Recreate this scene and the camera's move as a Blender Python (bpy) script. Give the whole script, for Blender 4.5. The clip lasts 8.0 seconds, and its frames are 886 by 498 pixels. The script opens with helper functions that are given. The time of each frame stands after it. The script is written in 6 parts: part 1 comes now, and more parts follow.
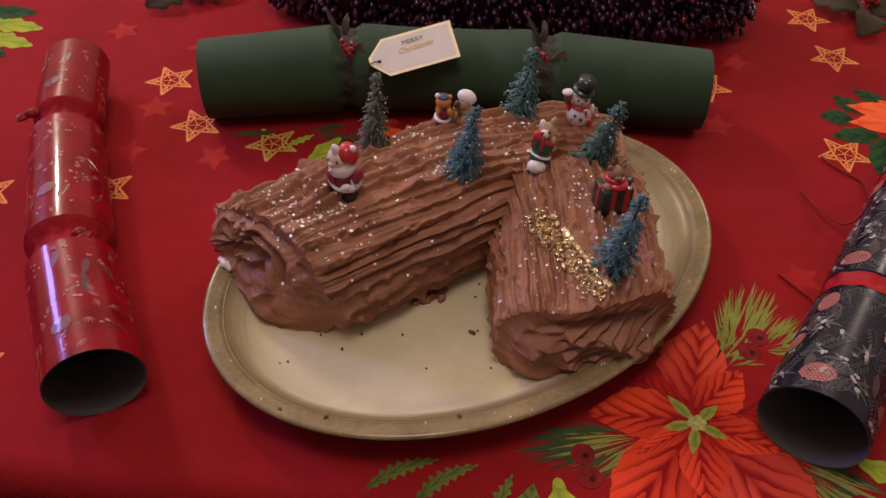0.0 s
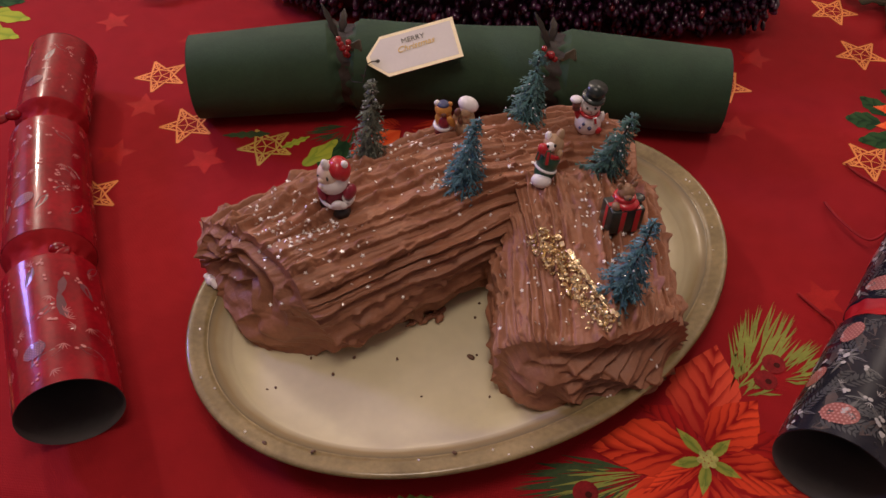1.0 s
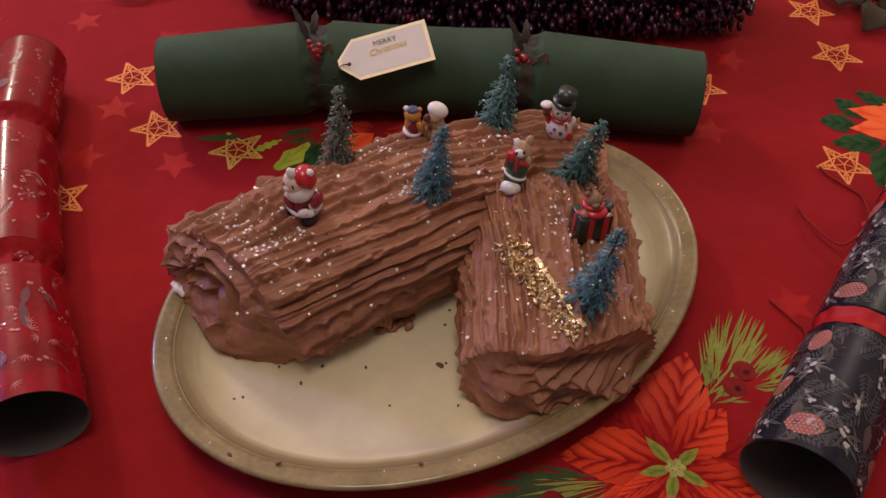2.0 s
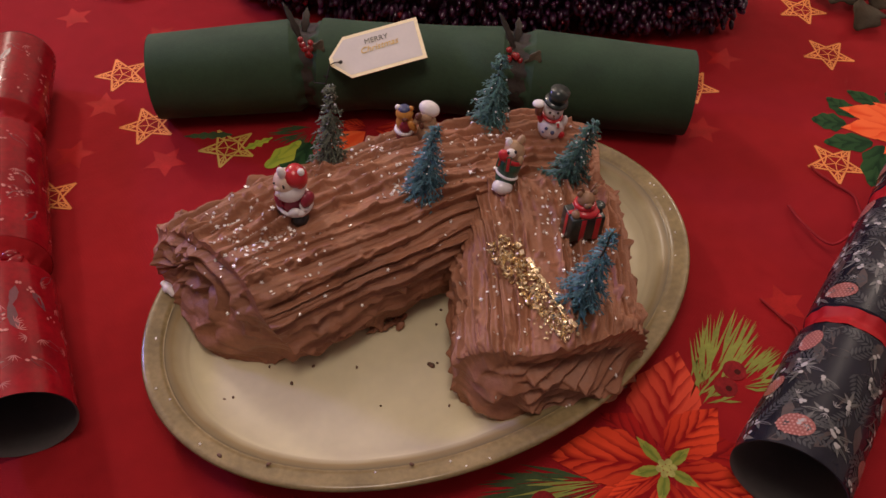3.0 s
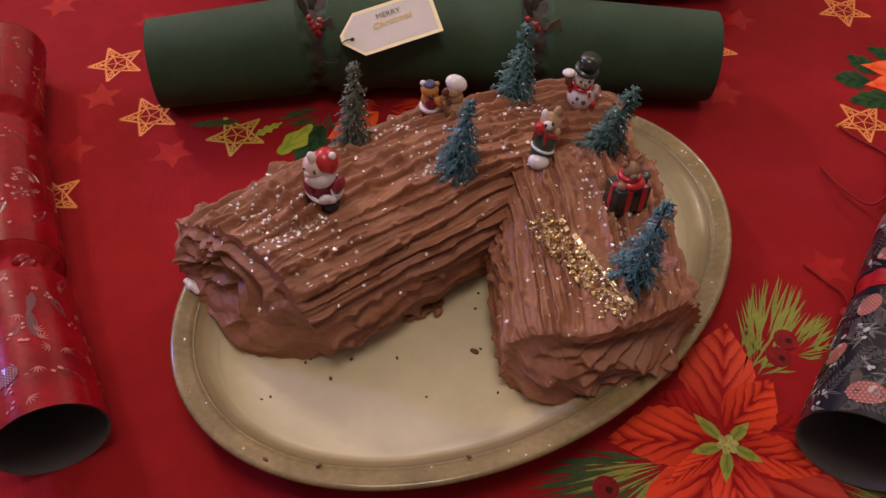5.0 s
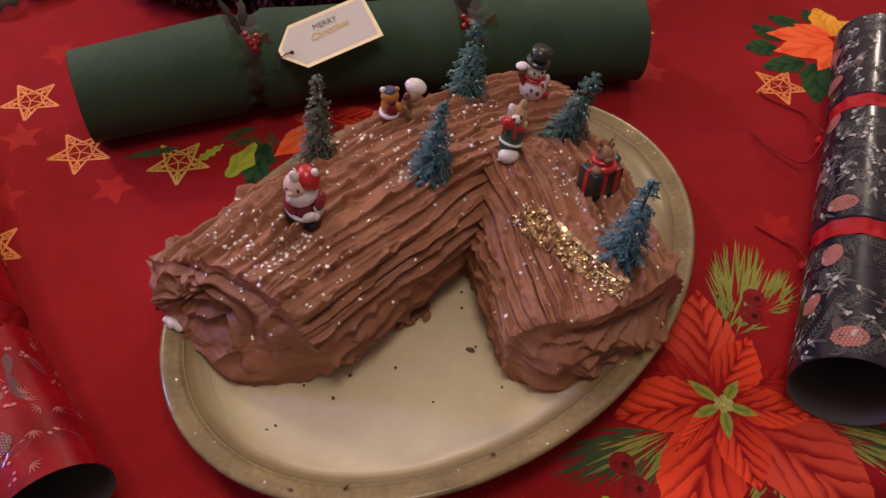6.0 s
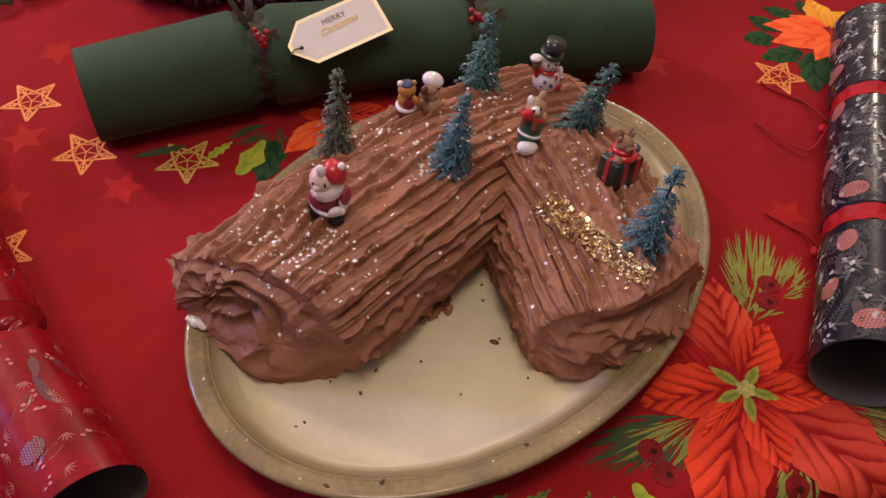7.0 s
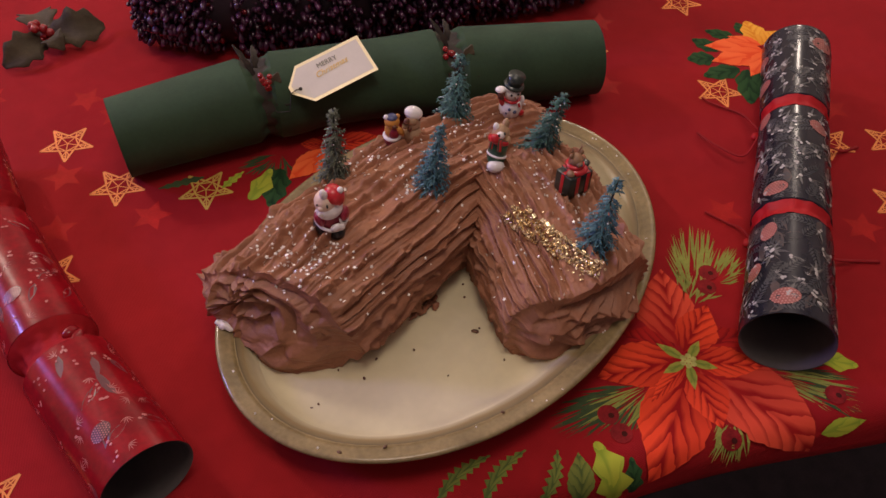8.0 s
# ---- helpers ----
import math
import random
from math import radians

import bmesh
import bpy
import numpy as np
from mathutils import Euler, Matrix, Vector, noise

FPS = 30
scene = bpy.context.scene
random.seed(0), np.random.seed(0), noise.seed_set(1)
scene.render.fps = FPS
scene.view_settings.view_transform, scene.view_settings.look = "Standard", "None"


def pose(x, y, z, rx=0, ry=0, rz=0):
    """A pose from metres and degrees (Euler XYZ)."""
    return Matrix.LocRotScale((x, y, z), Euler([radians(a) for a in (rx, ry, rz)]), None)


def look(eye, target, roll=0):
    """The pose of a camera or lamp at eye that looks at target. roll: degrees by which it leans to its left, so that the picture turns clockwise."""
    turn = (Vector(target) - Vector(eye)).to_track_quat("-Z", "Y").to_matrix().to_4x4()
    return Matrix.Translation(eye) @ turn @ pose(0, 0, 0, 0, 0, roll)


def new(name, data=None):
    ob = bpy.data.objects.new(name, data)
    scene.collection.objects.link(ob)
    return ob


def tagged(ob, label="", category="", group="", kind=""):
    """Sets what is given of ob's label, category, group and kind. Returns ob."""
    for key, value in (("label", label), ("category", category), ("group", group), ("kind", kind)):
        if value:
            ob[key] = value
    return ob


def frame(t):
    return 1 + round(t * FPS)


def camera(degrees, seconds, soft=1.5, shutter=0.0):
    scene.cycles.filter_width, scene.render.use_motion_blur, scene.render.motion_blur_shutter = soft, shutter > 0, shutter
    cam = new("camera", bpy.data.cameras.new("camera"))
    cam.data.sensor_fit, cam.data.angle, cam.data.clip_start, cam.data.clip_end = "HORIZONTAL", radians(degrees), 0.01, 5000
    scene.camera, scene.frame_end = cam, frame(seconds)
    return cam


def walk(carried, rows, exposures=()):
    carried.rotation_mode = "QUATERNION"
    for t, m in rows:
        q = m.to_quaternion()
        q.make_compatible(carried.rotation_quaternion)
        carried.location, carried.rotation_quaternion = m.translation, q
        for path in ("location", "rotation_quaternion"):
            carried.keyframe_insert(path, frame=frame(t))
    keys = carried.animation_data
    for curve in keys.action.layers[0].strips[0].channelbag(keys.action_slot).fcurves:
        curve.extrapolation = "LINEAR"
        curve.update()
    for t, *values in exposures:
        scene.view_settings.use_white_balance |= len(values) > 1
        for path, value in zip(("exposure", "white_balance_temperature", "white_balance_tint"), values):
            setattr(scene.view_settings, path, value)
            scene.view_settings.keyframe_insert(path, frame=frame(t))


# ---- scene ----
cam = camera(54.8, 8.0, soft=1.5)
PATH = [
    (0, (-0.037, -0.275, 0.354), (0.072, 1.107, -1.088), 0.4),
    (0.5, (-0.042, -0.261, 0.35), (0.037, 1.083, -1.129), -0.1),
    (1, (-0.027, -0.24, 0.352), (0.048, 1.092, -1.138), -0.1),
    (1.2, (-0.015, -0.235, 0.353), (0.06, 1.093, -1.14), -0.2),
    (2.5, (-0.016, -0.232, 0.356), (0.092, 1.075, -1.153), 1.0),
    (3, (-0.015, -0.23, 0.356), (0.097, 1.074, -1.157), 1.1),
    (3.5, (-0.017, -0.226, 0.35), (0.097, 1.069, -1.169), 1.2),
    (4, (-0.016, -0.223, 0.35), (0.097, 1.064, -1.176), 1.2),
    (4.5, (-0.019, -0.219, 0.347), (0.095, 1.066, -1.181), 0.6),
    (4.7, (-0.027, -0.218, 0.341), (0.092, 1.06, -1.193), 0.3),
    (5.8, (-0.086, -0.203, 0.345), (0.34, 1.002, -1.193), 3.0),
    (6, (-0.092, -0.202, 0.342), (0.36, 0.995, -1.195), 3.2),
    (6.5, (-0.107, -0.195, 0.338), (0.393, 0.985, -1.196), 4.1),
    (7, (-0.116, -0.196, 0.339), (0.404, 0.976, -1.196), 4.5),
    (7.5, (-0.122, -0.209, 0.364), (0.399, 0.961, -1.172), 3.6),
    (8, (-0.13, -0.245, 0.394), (0.403, 0.946, -1.122), 2.0),
]
walk(cam, [(t, look(eye, target, roll)) for t, eye, target, roll in PATH], [(0.0, 0.0), (6.0, 0.0), (6.5, -0.05), (6.9, 0.26), (7.5, 0.33), (7.7, 0.16), (7.9, 0.14), (8.0, 0.0)])

# ---- light: warm lamps behind the table, an added overhead fill, a cool side glow ----
world = bpy.data.worlds.new("room_dusk")
scene.world = world
world.use_nodes = True
world.node_tree.nodes["Background"].inputs[0].default_value = (0.5, 0.42, 0.4, 1)
world.node_tree.nodes["Background"].inputs[1].default_value = 0.02


def area_lamp(name, eye, target, size_x, size_y, watts, colour):
    data = bpy.data.lights.new(name, "AREA")
    data.shape, data.size, data.size_y = "RECTANGLE", size_x, size_y
    data.energy, data.color = watts, colour
    ob = new(name, data)
    ob.matrix_world = look(eye, target)
    return ob



def bulb(name, at, radius, watts, colour):
    data = bpy.data.lights.new(name, "POINT")
    data.shadow_soft_size, data.energy, data.color = radius, watts, colour
    ob = new(name, data)
    ob.location = at
    return ob


WARM = (1.0, 0.82, 0.70)
bulb("wall_lamp", (-0.95, 1.55, 1.20), 0.09, 38, WARM)
bulb("wall_lamp", (1.15, 1.45, 1.20), 0.09, 20, WARM)
# added fill above the near side, brightens the fronts; no such lamp is known
bulb("pendant_lamp", (-0.04, -0.07, 0.95), 0.16, 9.2, WARM)
area_lamp("screen_glow", (-1.60, 0.95, 0.90), (-0.1, 0.05, 0.02), 0.26, 0.30, 12.5, (0.34, 0.30, 1.0))
scene.view_settings.exposure = 0.0

# ---- materials ----


def mat(name, colour, rough=0.6, metal=0.0, spread=0.15, scale=60.0, bump=0.0, bump_scale=300.0, coat=0.0, sheen=0.0, stretch=(1, 1, 1), island=0.0, spec=0.5, sub=0.0):
    """A surface whose colour varies at two scales, with fine relief."""
    m = bpy.data.materials.new(name)
    m.use_nodes = True
    nt = m.node_tree
    b = nt.nodes["Principled BSDF"]
    b.inputs["Roughness"].default_value, b.inputs["Metallic"].default_value = rough, metal
    b.inputs["Coat Weight"].default_value, b.inputs["Sheen Weight"].default_value = coat, sheen
    b.inputs["Specular IOR Level"].default_value = spec
    if sub:
        b.inputs["Subsurface Weight"].default_value = sub
        b.inputs["Subsurface Radius"].default_value = (0.004, 0.002, 0.001)
    tc = nt.nodes.new("ShaderNodeTexCoord")
    mp = nt.nodes.new("ShaderNodeMapping")
    mp.inputs["Scale"].default_value = stretch
    nt.links.new(tc.outputs["Object"], mp.inputs[0])
    value = None
    for s, amount in ((scale, 1.0), (scale * 9, 0.5)):
        n = nt.nodes.new("ShaderNodeTexNoise")
        n.inputs["Scale"].default_value, n.inputs["Detail"].default_value = s, 4
        nt.links.new(mp.outputs[0], n.inputs["Vector"])
        r = nt.nodes.new("ShaderNodeMapRange")
        r.inputs["From Min"].default_value, r.inputs["From Max"].default_value = 0.25, 0.75
        r.inputs["To Min"].default_value, r.inputs["To Max"].default_value = 1 - spread * amount, 1 + spread * amount
        nt.links.new(n.outputs[0], r.inputs[0])
        if value is None:
            value = r.outputs[0]
        else:
            mul = nt.nodes.new("ShaderNodeMath")
            mul.operation = "MULTIPLY"
            nt.links.new(value, mul.inputs[0])
            nt.links.new(r.outputs[0], mul.inputs[1])
            value = mul.outputs[0]
    if island:
        g = nt.nodes.new("ShaderNodeNewGeometry")
        r = nt.nodes.new("ShaderNodeMapRange")
        r.inputs["To Min"].default_value, r.inputs["To Max"].default_value = 1 - island, 1 + island
        nt.links.new(g.outputs["Random Per Island"], r.inputs[0])
        mul = nt.nodes.new("ShaderNodeMath")
        mul.operation = "MULTIPLY"
        nt.links.new(value, mul.inputs[0])
        nt.links.new(r.outputs[0], mul.inputs[1])
        value = mul.outputs[0]
    vm = nt.nodes.new("ShaderNodeVectorMath")
    vm.operation = "SCALE"
    vm.inputs[0].default_value = colour
    nt.links.new(value, vm.inputs["Scale"])
    nt.links.new(vm.outputs[0], b.inputs["Base Color"])
    if bump:
        n = nt.nodes.new("ShaderNodeTexNoise")
        n.inputs["Scale"].default_value, n.inputs["Detail"].default_value = bump_scale, 5
        nt.links.new(mp.outputs[0], n.inputs["Vector"])
        bn = nt.nodes.new("ShaderNodeBump")
        bn.inputs["Strength"].default_value, bn.inputs["Distance"].default_value = bump, 0.001
        nt.links.new(n.outputs[0], bn.inputs["Height"])
        nt.links.new(bn.outputs[0], b.inputs["Normal"])
    return m


def cloth_material():
    m = mat("red_polyester_cloth", (0.312, 0.0098, 0.0140), 0.85, 0, 0.14, 9, 0, spec=0.16)
    nt = m.node_tree
    b = nt.nodes["Principled BSDF"]
    tc = [n for n in nt.nodes if n.type == "TEX_COORD"][0]
    heights = []
    for direction in ("X", "Y"):
        w = nt.nodes.new("ShaderNodeTexWave")
        w.bands_direction = direction
        w.inputs["Scale"].default_value, w.inputs["Distortion"].default_value = 420, 0.6
        nt.links.new(tc.outputs["Object"], w.inputs["Vector"])
        heights.append(w)
    add = nt.nodes.new("ShaderNodeMath")
    nt.links.new(heights[0].outputs["Fac"], add.inputs[0])
    nt.links.new(heights[1].outputs["Fac"], add.inputs[1])
    big = nt.nodes.new("ShaderNodeTexNoise")
    big.inputs["Scale"].default_value, big.inputs["Detail"].default_value = 14, 3
    nt.links.new(tc.outputs["Object"], big.inputs["Vector"])
    b1 = nt.nodes.new("ShaderNodeBump")
    b1.inputs["Strength"].default_value, b1.inputs["Distance"].default_value = 0.35, 0.0004
    nt.links.new(add.outputs[0], b1.inputs["Height"])
    b2 = nt.nodes.new("ShaderNodeBump")
    b2.inputs["Strength"].default_value, b2.inputs["Distance"].default_value = 0.5, 0.006
    nt.links.new(big.outputs[0], b2.inputs["Height"])
    nt.links.new(b1.outputs[0], b2.inputs["Normal"])
    nt.links.new(b2.outputs[0], b.inputs["Normal"])
    return m


def petal_material(name, light, dark, bands=4.6, slant=2.4):
    """A printed petal: slanting veins from the middle rib, one half deeper in tone."""
    m = bpy.data.materials.new(name)
    m.use_nodes = True
    nt = m.node_tree
    b = nt.nodes["Principled BSDF"]
    b.inputs["Roughness"].default_value, b.inputs["Specular IOR Level"].default_value = 0.88, 0.10
    uv = nt.nodes.new("ShaderNodeUVMap")
    uv.uv_map = "leaf"
    sep = nt.nodes.new("ShaderNodeSeparateXYZ")
    nt.links.new(uv.outputs[0], sep.inputs[0])
    noise_node = nt.nodes.new("ShaderNodeTexNoise")
    noise_node.inputs["Scale"].default_value = 3.0
    nt.links.new(uv.outputs[0], noise_node.inputs["Vector"])

    def node(op, a, c=None):
        n = nt.nodes.new("ShaderNodeMath")
        n.operation = op
        for i, x in enumerate((a, c)):
            if x is None:
                continue
            if isinstance(x, (int, float)):
                n.inputs[i].default_value = x
            else:
                nt.links.new(x, n.inputs[i])
        return n.outputs[0]

    u, v = sep.outputs[0], sep.outputs[1]
    av = node("ABSOLUTE", v)
    phase = node("SUBTRACT", node("MULTIPLY", u, bands), node("MULTIPLY", av, slant))
    phase = node("ADD", phase, node("MULTIPLY", noise_node.outputs[0], 0.7))
    saw = node("FRACT", phase)
    edge = node("ADD", node("MULTIPLY", av, 0.50), 0.32)
    vein = node("MINIMUM", node("MAXIMUM", node("MULTIPLY", node("SUBTRACT", saw, edge), 1.9), 0.0), 1.0)
    heart = node("POWER", node("MAXIMUM", node("SUBTRACT", 0.85, u), 0.0), 2.0)
    # the print is deeper beside the rib and on one half
    rib = node("SUBTRACT", 1.0, node("MINIMUM", node("MULTIPLY", av, 6.0), 1.0))
    half = node("MULTIPLY", node("GREATER_THAN", v, 0.0), 0.22)
    fac = node("ADD", node("ADD", node("MULTIPLY", vein, 0.80), node("MULTIPLY", rib, 0.30)), half)
    fac = node("MINIMUM", node("ADD", fac, node("MULTIPLY", heart, 0.90)), 1.0)
    mix = nt.nodes.new("ShaderNodeMix")
    mix.data_type = "RGBA"
    nt.links.new(fac, mix.inputs["Factor"])
    mix.inputs[6].default_value, mix.inputs[7].default_value = (*light, 1), (*dark, 1)
    nt.links.new(mix.outputs[2], b.inputs["Base Color"])
    return m


RED_CLOTH = cloth_material()
TABLE_WOOD = mat("dark_table_wood", (0.12, 0.06, 0.03), 0.4, 0, 0.3, 12, stretch=(1, 8, 1))
PLASTER = mat("cream_wall_paint", (0.62, 0.56, 0.50), 0.85, 0, 0.05, 3, 0.1, 200)
CEILING = mat("white_ceiling_paint", (0.74, 0.71, 0.68), 0.9, 0, 0.04, 3)
CARPET = mat("dark_carpet", (0.022, 0.016, 0.022), 0.95, 0, 0.4, 40, 0.5, 700)
PETAL = petal_material("printed_petal", (0.80, 0.070, 0.026), (0.27, 0.008, 0.009))
PETAL_DEEP = petal_material("printed_deep_petal", (0.42, 0.016, 0.014), (0.20, 0.007, 0.010))
PETAL_PINK = petal_material("printed_salmon_petal", (0.76, 0.088, 0.046), (0.32, 0.012, 0.012), 5.0, 2.4)
PETAL_ORANGE = petal_material("printed_orange_petal", (0.95, 0.17, 0.05), (0.82, 0.085, 0.022), 2.0, 0.8)
YELLOW_PRINT = petal_material("printed_yellow_petal", (0.90, 0.45, 0.06), (0.75, 0.25, 0.02), 5.0, 2.0)
BRACT = petal_material("printed_bract", (0.34, 0.33, 0.06), (0.15, 0.20, 0.035), 1.0, 0.2)
NEEDLE_LIGHT = mat("printed_light_needle", (0.27, 0.29, 0.065), 0.6, 0, 0.25, 60, spec=0.10)
NEEDLE_DARK = mat("printed_dark_needle", (0.055, 0.085, 0.035), 0.6, 0, 0.3, 60, spec=0.10)
LEAF_YG = petal_material("printed_holly_bright", (0.42, 0.46, 0.05), (0.24, 0.33, 0.035), 2.0, 0.8)
LEAF_MID = petal_material("printed_sprig_green", (0.19, 0.22, 0.045), (0.075, 0.11, 0.03), 4.0, 1.4)
LEAF_DK = petal_material("printed_holly_dark", (0.035, 0.09, 0.03), (0.014, 0.04, 0.016), 3.0, 1.0)
BERRY_PRINT = mat("printed_berry", (0.22, 0.012, 0.015), 0.6, 0, 0.45, 90, spec=0.10)
BUD = mat("printed_bud", (0.40, 0.38, 0.12), 0.88, 0, 0.35, 400, spec=0.10)
BERRY_EYE = mat("printed_berry_eye", (0.06, 0.012, 0.010), 0.88, 0, 0.3, 90, spec=0.10)
STAR_GOLD = mat("printed_gold_star", (0.84, 0.30, 0.10), 0.8, 0, 0.12, 80, spec=0.10)
STAR_OLIVE = mat("printed_olive_star", (0.55, 0.36, 0.08), 0.8, 0, 0.12, 80, spec=0.10)
STAR_FAINT = mat("printed_faint_star", (0.385, 0.015, 0.014), 0.62, 0, 0.2, 90, spec=0.10)

CREAM_GLAZE = mat("cream_stoneware_glaze", (0.67, 0.605, 0.40), 0.28, 0, 0.07, 18, 0.04, 160, coat=0.2)
OLIVE_GLAZE = mat("olive_stoneware_glaze", (0.245, 0.185, 0.088), 0.20, 0, 0.30, 45, 0.08, 220, coat=0.15)
CHOC = mat("chocolate_buttercream", (0.298, 0.129, 0.072), 0.50, 0, 0.20, 40, 0.42, 520, spec=0.34)
CHOC_CRUMB = mat("chocolate_crumb", (0.13, 0.062, 0.034), 0.6, 0, 0.3, 200)
CREAM_FILL = mat("white_icing", (0.75, 0.68, 0.62), 0.5, 0, 0.1, 200)
SILVER = mat("silver_glitter", (0.92, 0.87, 0.84), 0.32, 0.35, 0.1, 300, island=0.12)
GOLD = mat("gold_foil", (0.84, 0.68, 0.42), 0.24, 0.85, 0.2, 200, 0.3, 700, island=0.15)

GREEN_PAPER = mat("dark_green_card", (0.029, 0.061, 0.031), 0.72, 0, 0.18, 40, 0.12, 900, spec=0.28, sheen=0.04)
BROWN_RIBBON = mat("brown_gauze_ribbon", (0.030, 0.022, 0.016), 0.7, 0, 0.35, 120, 0.4, 500)
TAN_RIBBON = mat("tan_felt_leaf", (0.095, 0.075, 0.048), 0.8, 0, 0.3, 120, 0.4, 500)
BERRY_RED = mat("glossy_red_berry", (0.30, 0.008, 0.012), 0.12, 0, 0.2, 300, coat=0.9)
TAG_CARD = mat("white_tag_card", (0.66, 0.62, 0.55), 0.42, 0, 0.04, 60)
TAG_GOLD = mat("gold_foil_edge", (0.96, 0.86, 0.56), 0.30, 0.7, 0.1, 90)
TAG_LETTER = mat("gold_foil_lettering", (0.72, 0.50, 0.16), 0.3, 0.6, 0.1, 90)
TAG_GREY = mat("silver_foil_lettering", (0.20, 0.19, 0.16), 0.35, 0.6, 0.1, 90)
DARK_CORD = mat("dark_elastic_cord", (0.03, 0.025, 0.02), 0.6)
RED_FOIL = mat("shiny_red_cracker_paper", (0.24, 0.004, 0.010), 0.24, 0.0, 0.35, 45, 0.14, 110, coat=0.24, spec=0.16)
RED_FOIL_PALE = mat("pale_snow_print", (0.52, 0.15, 0.15), 0.34, 0.0, 0.2, 120, coat=0.4)
RED_FOIL_GREY = mat("grey_cone_print", (0.13, 0.030, 0.042), 0.34, 0.0, 0.3, 120, coat=0.4)
# grey card with the shade inside the tubes put into its colour
SHADED_CARD = mat("shaded_grey_card", (0.075, 0.064, 0.062), 0.85, 0, 0.12, 40)
NAVY_PAPER = mat("navy_cracker_paper", (0.012, 0.012, 0.020), 0.22, 0, 0.25, 50, 0.05, 150, coat=0.10, spec=0.30)
NAVY_LEAF = mat("slate_leaf_print", (0.050, 0.052, 0.058), 0.35, 0, 0.25, 120, coat=0.08, spec=0.3)
NAVY_TWIG = mat("sage_twig_print", (0.12, 0.118, 0.112), 0.35, 0, 0.25, 120, coat=0.08, spec=0.3)
NAVY_BROWN = mat("brown_cone_print", (0.075, 0.055, 0.052), 0.35, 0, 0.3, 120, coat=0.08, spec=0.3)
NAVY_WHITE = mat("white_berry_print", (0.42, 0.40, 0.39), 0.35, 0, 0.1, 120, coat=0.08, spec=0.3)
NAVY_PINK = mat("pink_cone_print", (0.33, 0.105, 0.092), 0.35, 0, 0.15, 120, coat=0.08, spec=0.3)
NAVY_PINK_LIGHT = mat("pale_pink_scale_print", (0.52, 0.24, 0.21), 0.35, 0, 0.15, 120, coat=0.08, spec=0.3)
RED_TAIL = mat("thin_red_cord", (0.26, 0.007, 0.012), 0.7, 0, 0.14, 60, spec=0.2)
RED_CREPE = mat("matt_red_crepe", (0.30, 0.005, 0.010), 0.75, 0, 0.15, 60, 0.2, 300, spec=0.2)
RED_RIBBON = mat("red_satin_ribbon", (0.38, 0.007, 0.012), 0.55, 0, 0.14, 60, 0.15, 400, spec=0.25)
GARLAND = mat("dark_plum_bead", (0.060, 0.016, 0.046), 0.30, 0.1, 0.4, 80, coat=0.5, island=0.6)
GARLAND_RED = mat("ruby_bead", (0.22, 0.012, 0.022), 0.15, 0.3, 0.3, 80, coat=0.6, island=0.4)
GARLAND_CORE = mat("dark_garland_core", (0.022, 0.010, 0.018), 0.8, 0, 0.4, 60)
HOLLY_FELT = mat("dull_green_felt_leaf", (0.058, 0.042, 0.022), 0.8, 0, 0.3, 80, 0.4, 400)

BRUSH_BLUE = mat("blue_brush_bristle", (0.080, 0.19, 0.24), 0.55, 0, 0.2, 120, island=0.35)
BRUSH_TEAL = mat("teal_brush_bristle", (0.085, 0.195, 0.19), 0.55, 0, 0.2, 120, island=0.35)
BRUSH_GREEN = mat("sea_green_brush_bristle", (0.065, 0.155, 0.140), 0.55, 0, 0.2, 120, island=0.35)
BRUSH_GREY = mat("grey_green_brush_bristle", (0.125, 0.145, 0.108), 0.55, 0, 0.2, 120, island=0.35)
WIRE = mat("dark_twisted_wire", (0.05, 0.06, 0.05), 0.5, 0.5)
FROST = mat("frost_speck", (0.75, 0.80, 0.80), 0.4, 0.2, 0.1, 200)

P_WHITE = mat("white_figure_paint", (0.80, 0.76, 0.76), 0.3, 0, 0.06, 150, coat=0.3)
P_RED = mat("red_figure_paint", (0.50, 0.015, 0.025), 0.3, 0, 0.12, 150, coat=0.3)
P_MAROON = mat("maroon_figure_paint", (0.26, 0.012, 0.035), 0.3, 0, 0.15, 150, coat=0.3)
P_BLACK = mat("black_figure_paint", (0.012, 0.010, 0.012), 0.3, 0, 0.1, 150, coat=0.3)
P_SKIN = mat("peach_figure_paint", (0.76, 0.58, 0.46), 0.4, 0, 0.08, 150, coat=0.2)
P_CREAM = mat("cream_figure_paint", (0.72, 0.62, 0.52), 0.4, 0, 0.08, 150, coat=0.2)
P_FAWN = mat("fawn_figure_paint", (0.27, 0.15, 0.085), 0.5, 0, 0.15, 150)
P_GREEN = mat("dark_green_figure_paint", (0.020, 0.090, 0.050), 0.35, 0, 0.15, 150, coat=0.3)
P_HAT = mat("blackish_green_figure_paint", (0.016, 0.026, 0.022), 0.3, 0, 0.15, 150, coat=0.3)
P_TAN = mat("tan_figure_paint", (0.42, 0.27, 0.16), 0.5, 0, 0.15, 150)
P_ORANGE = mat("ochre_figure_paint", (0.55, 0.24, 0.05), 0.4, 0, 0.15, 150)
P_BROWN = mat("brown_figure_paint", (0.16, 0.06, 0.035), 0.5, 0, 0.15, 150)
P_BLUE = mat("blue_figure_paint", (0.05, 0.06, 0.14), 0.4, 0, 0.1, 150)

# ---- building helpers ----


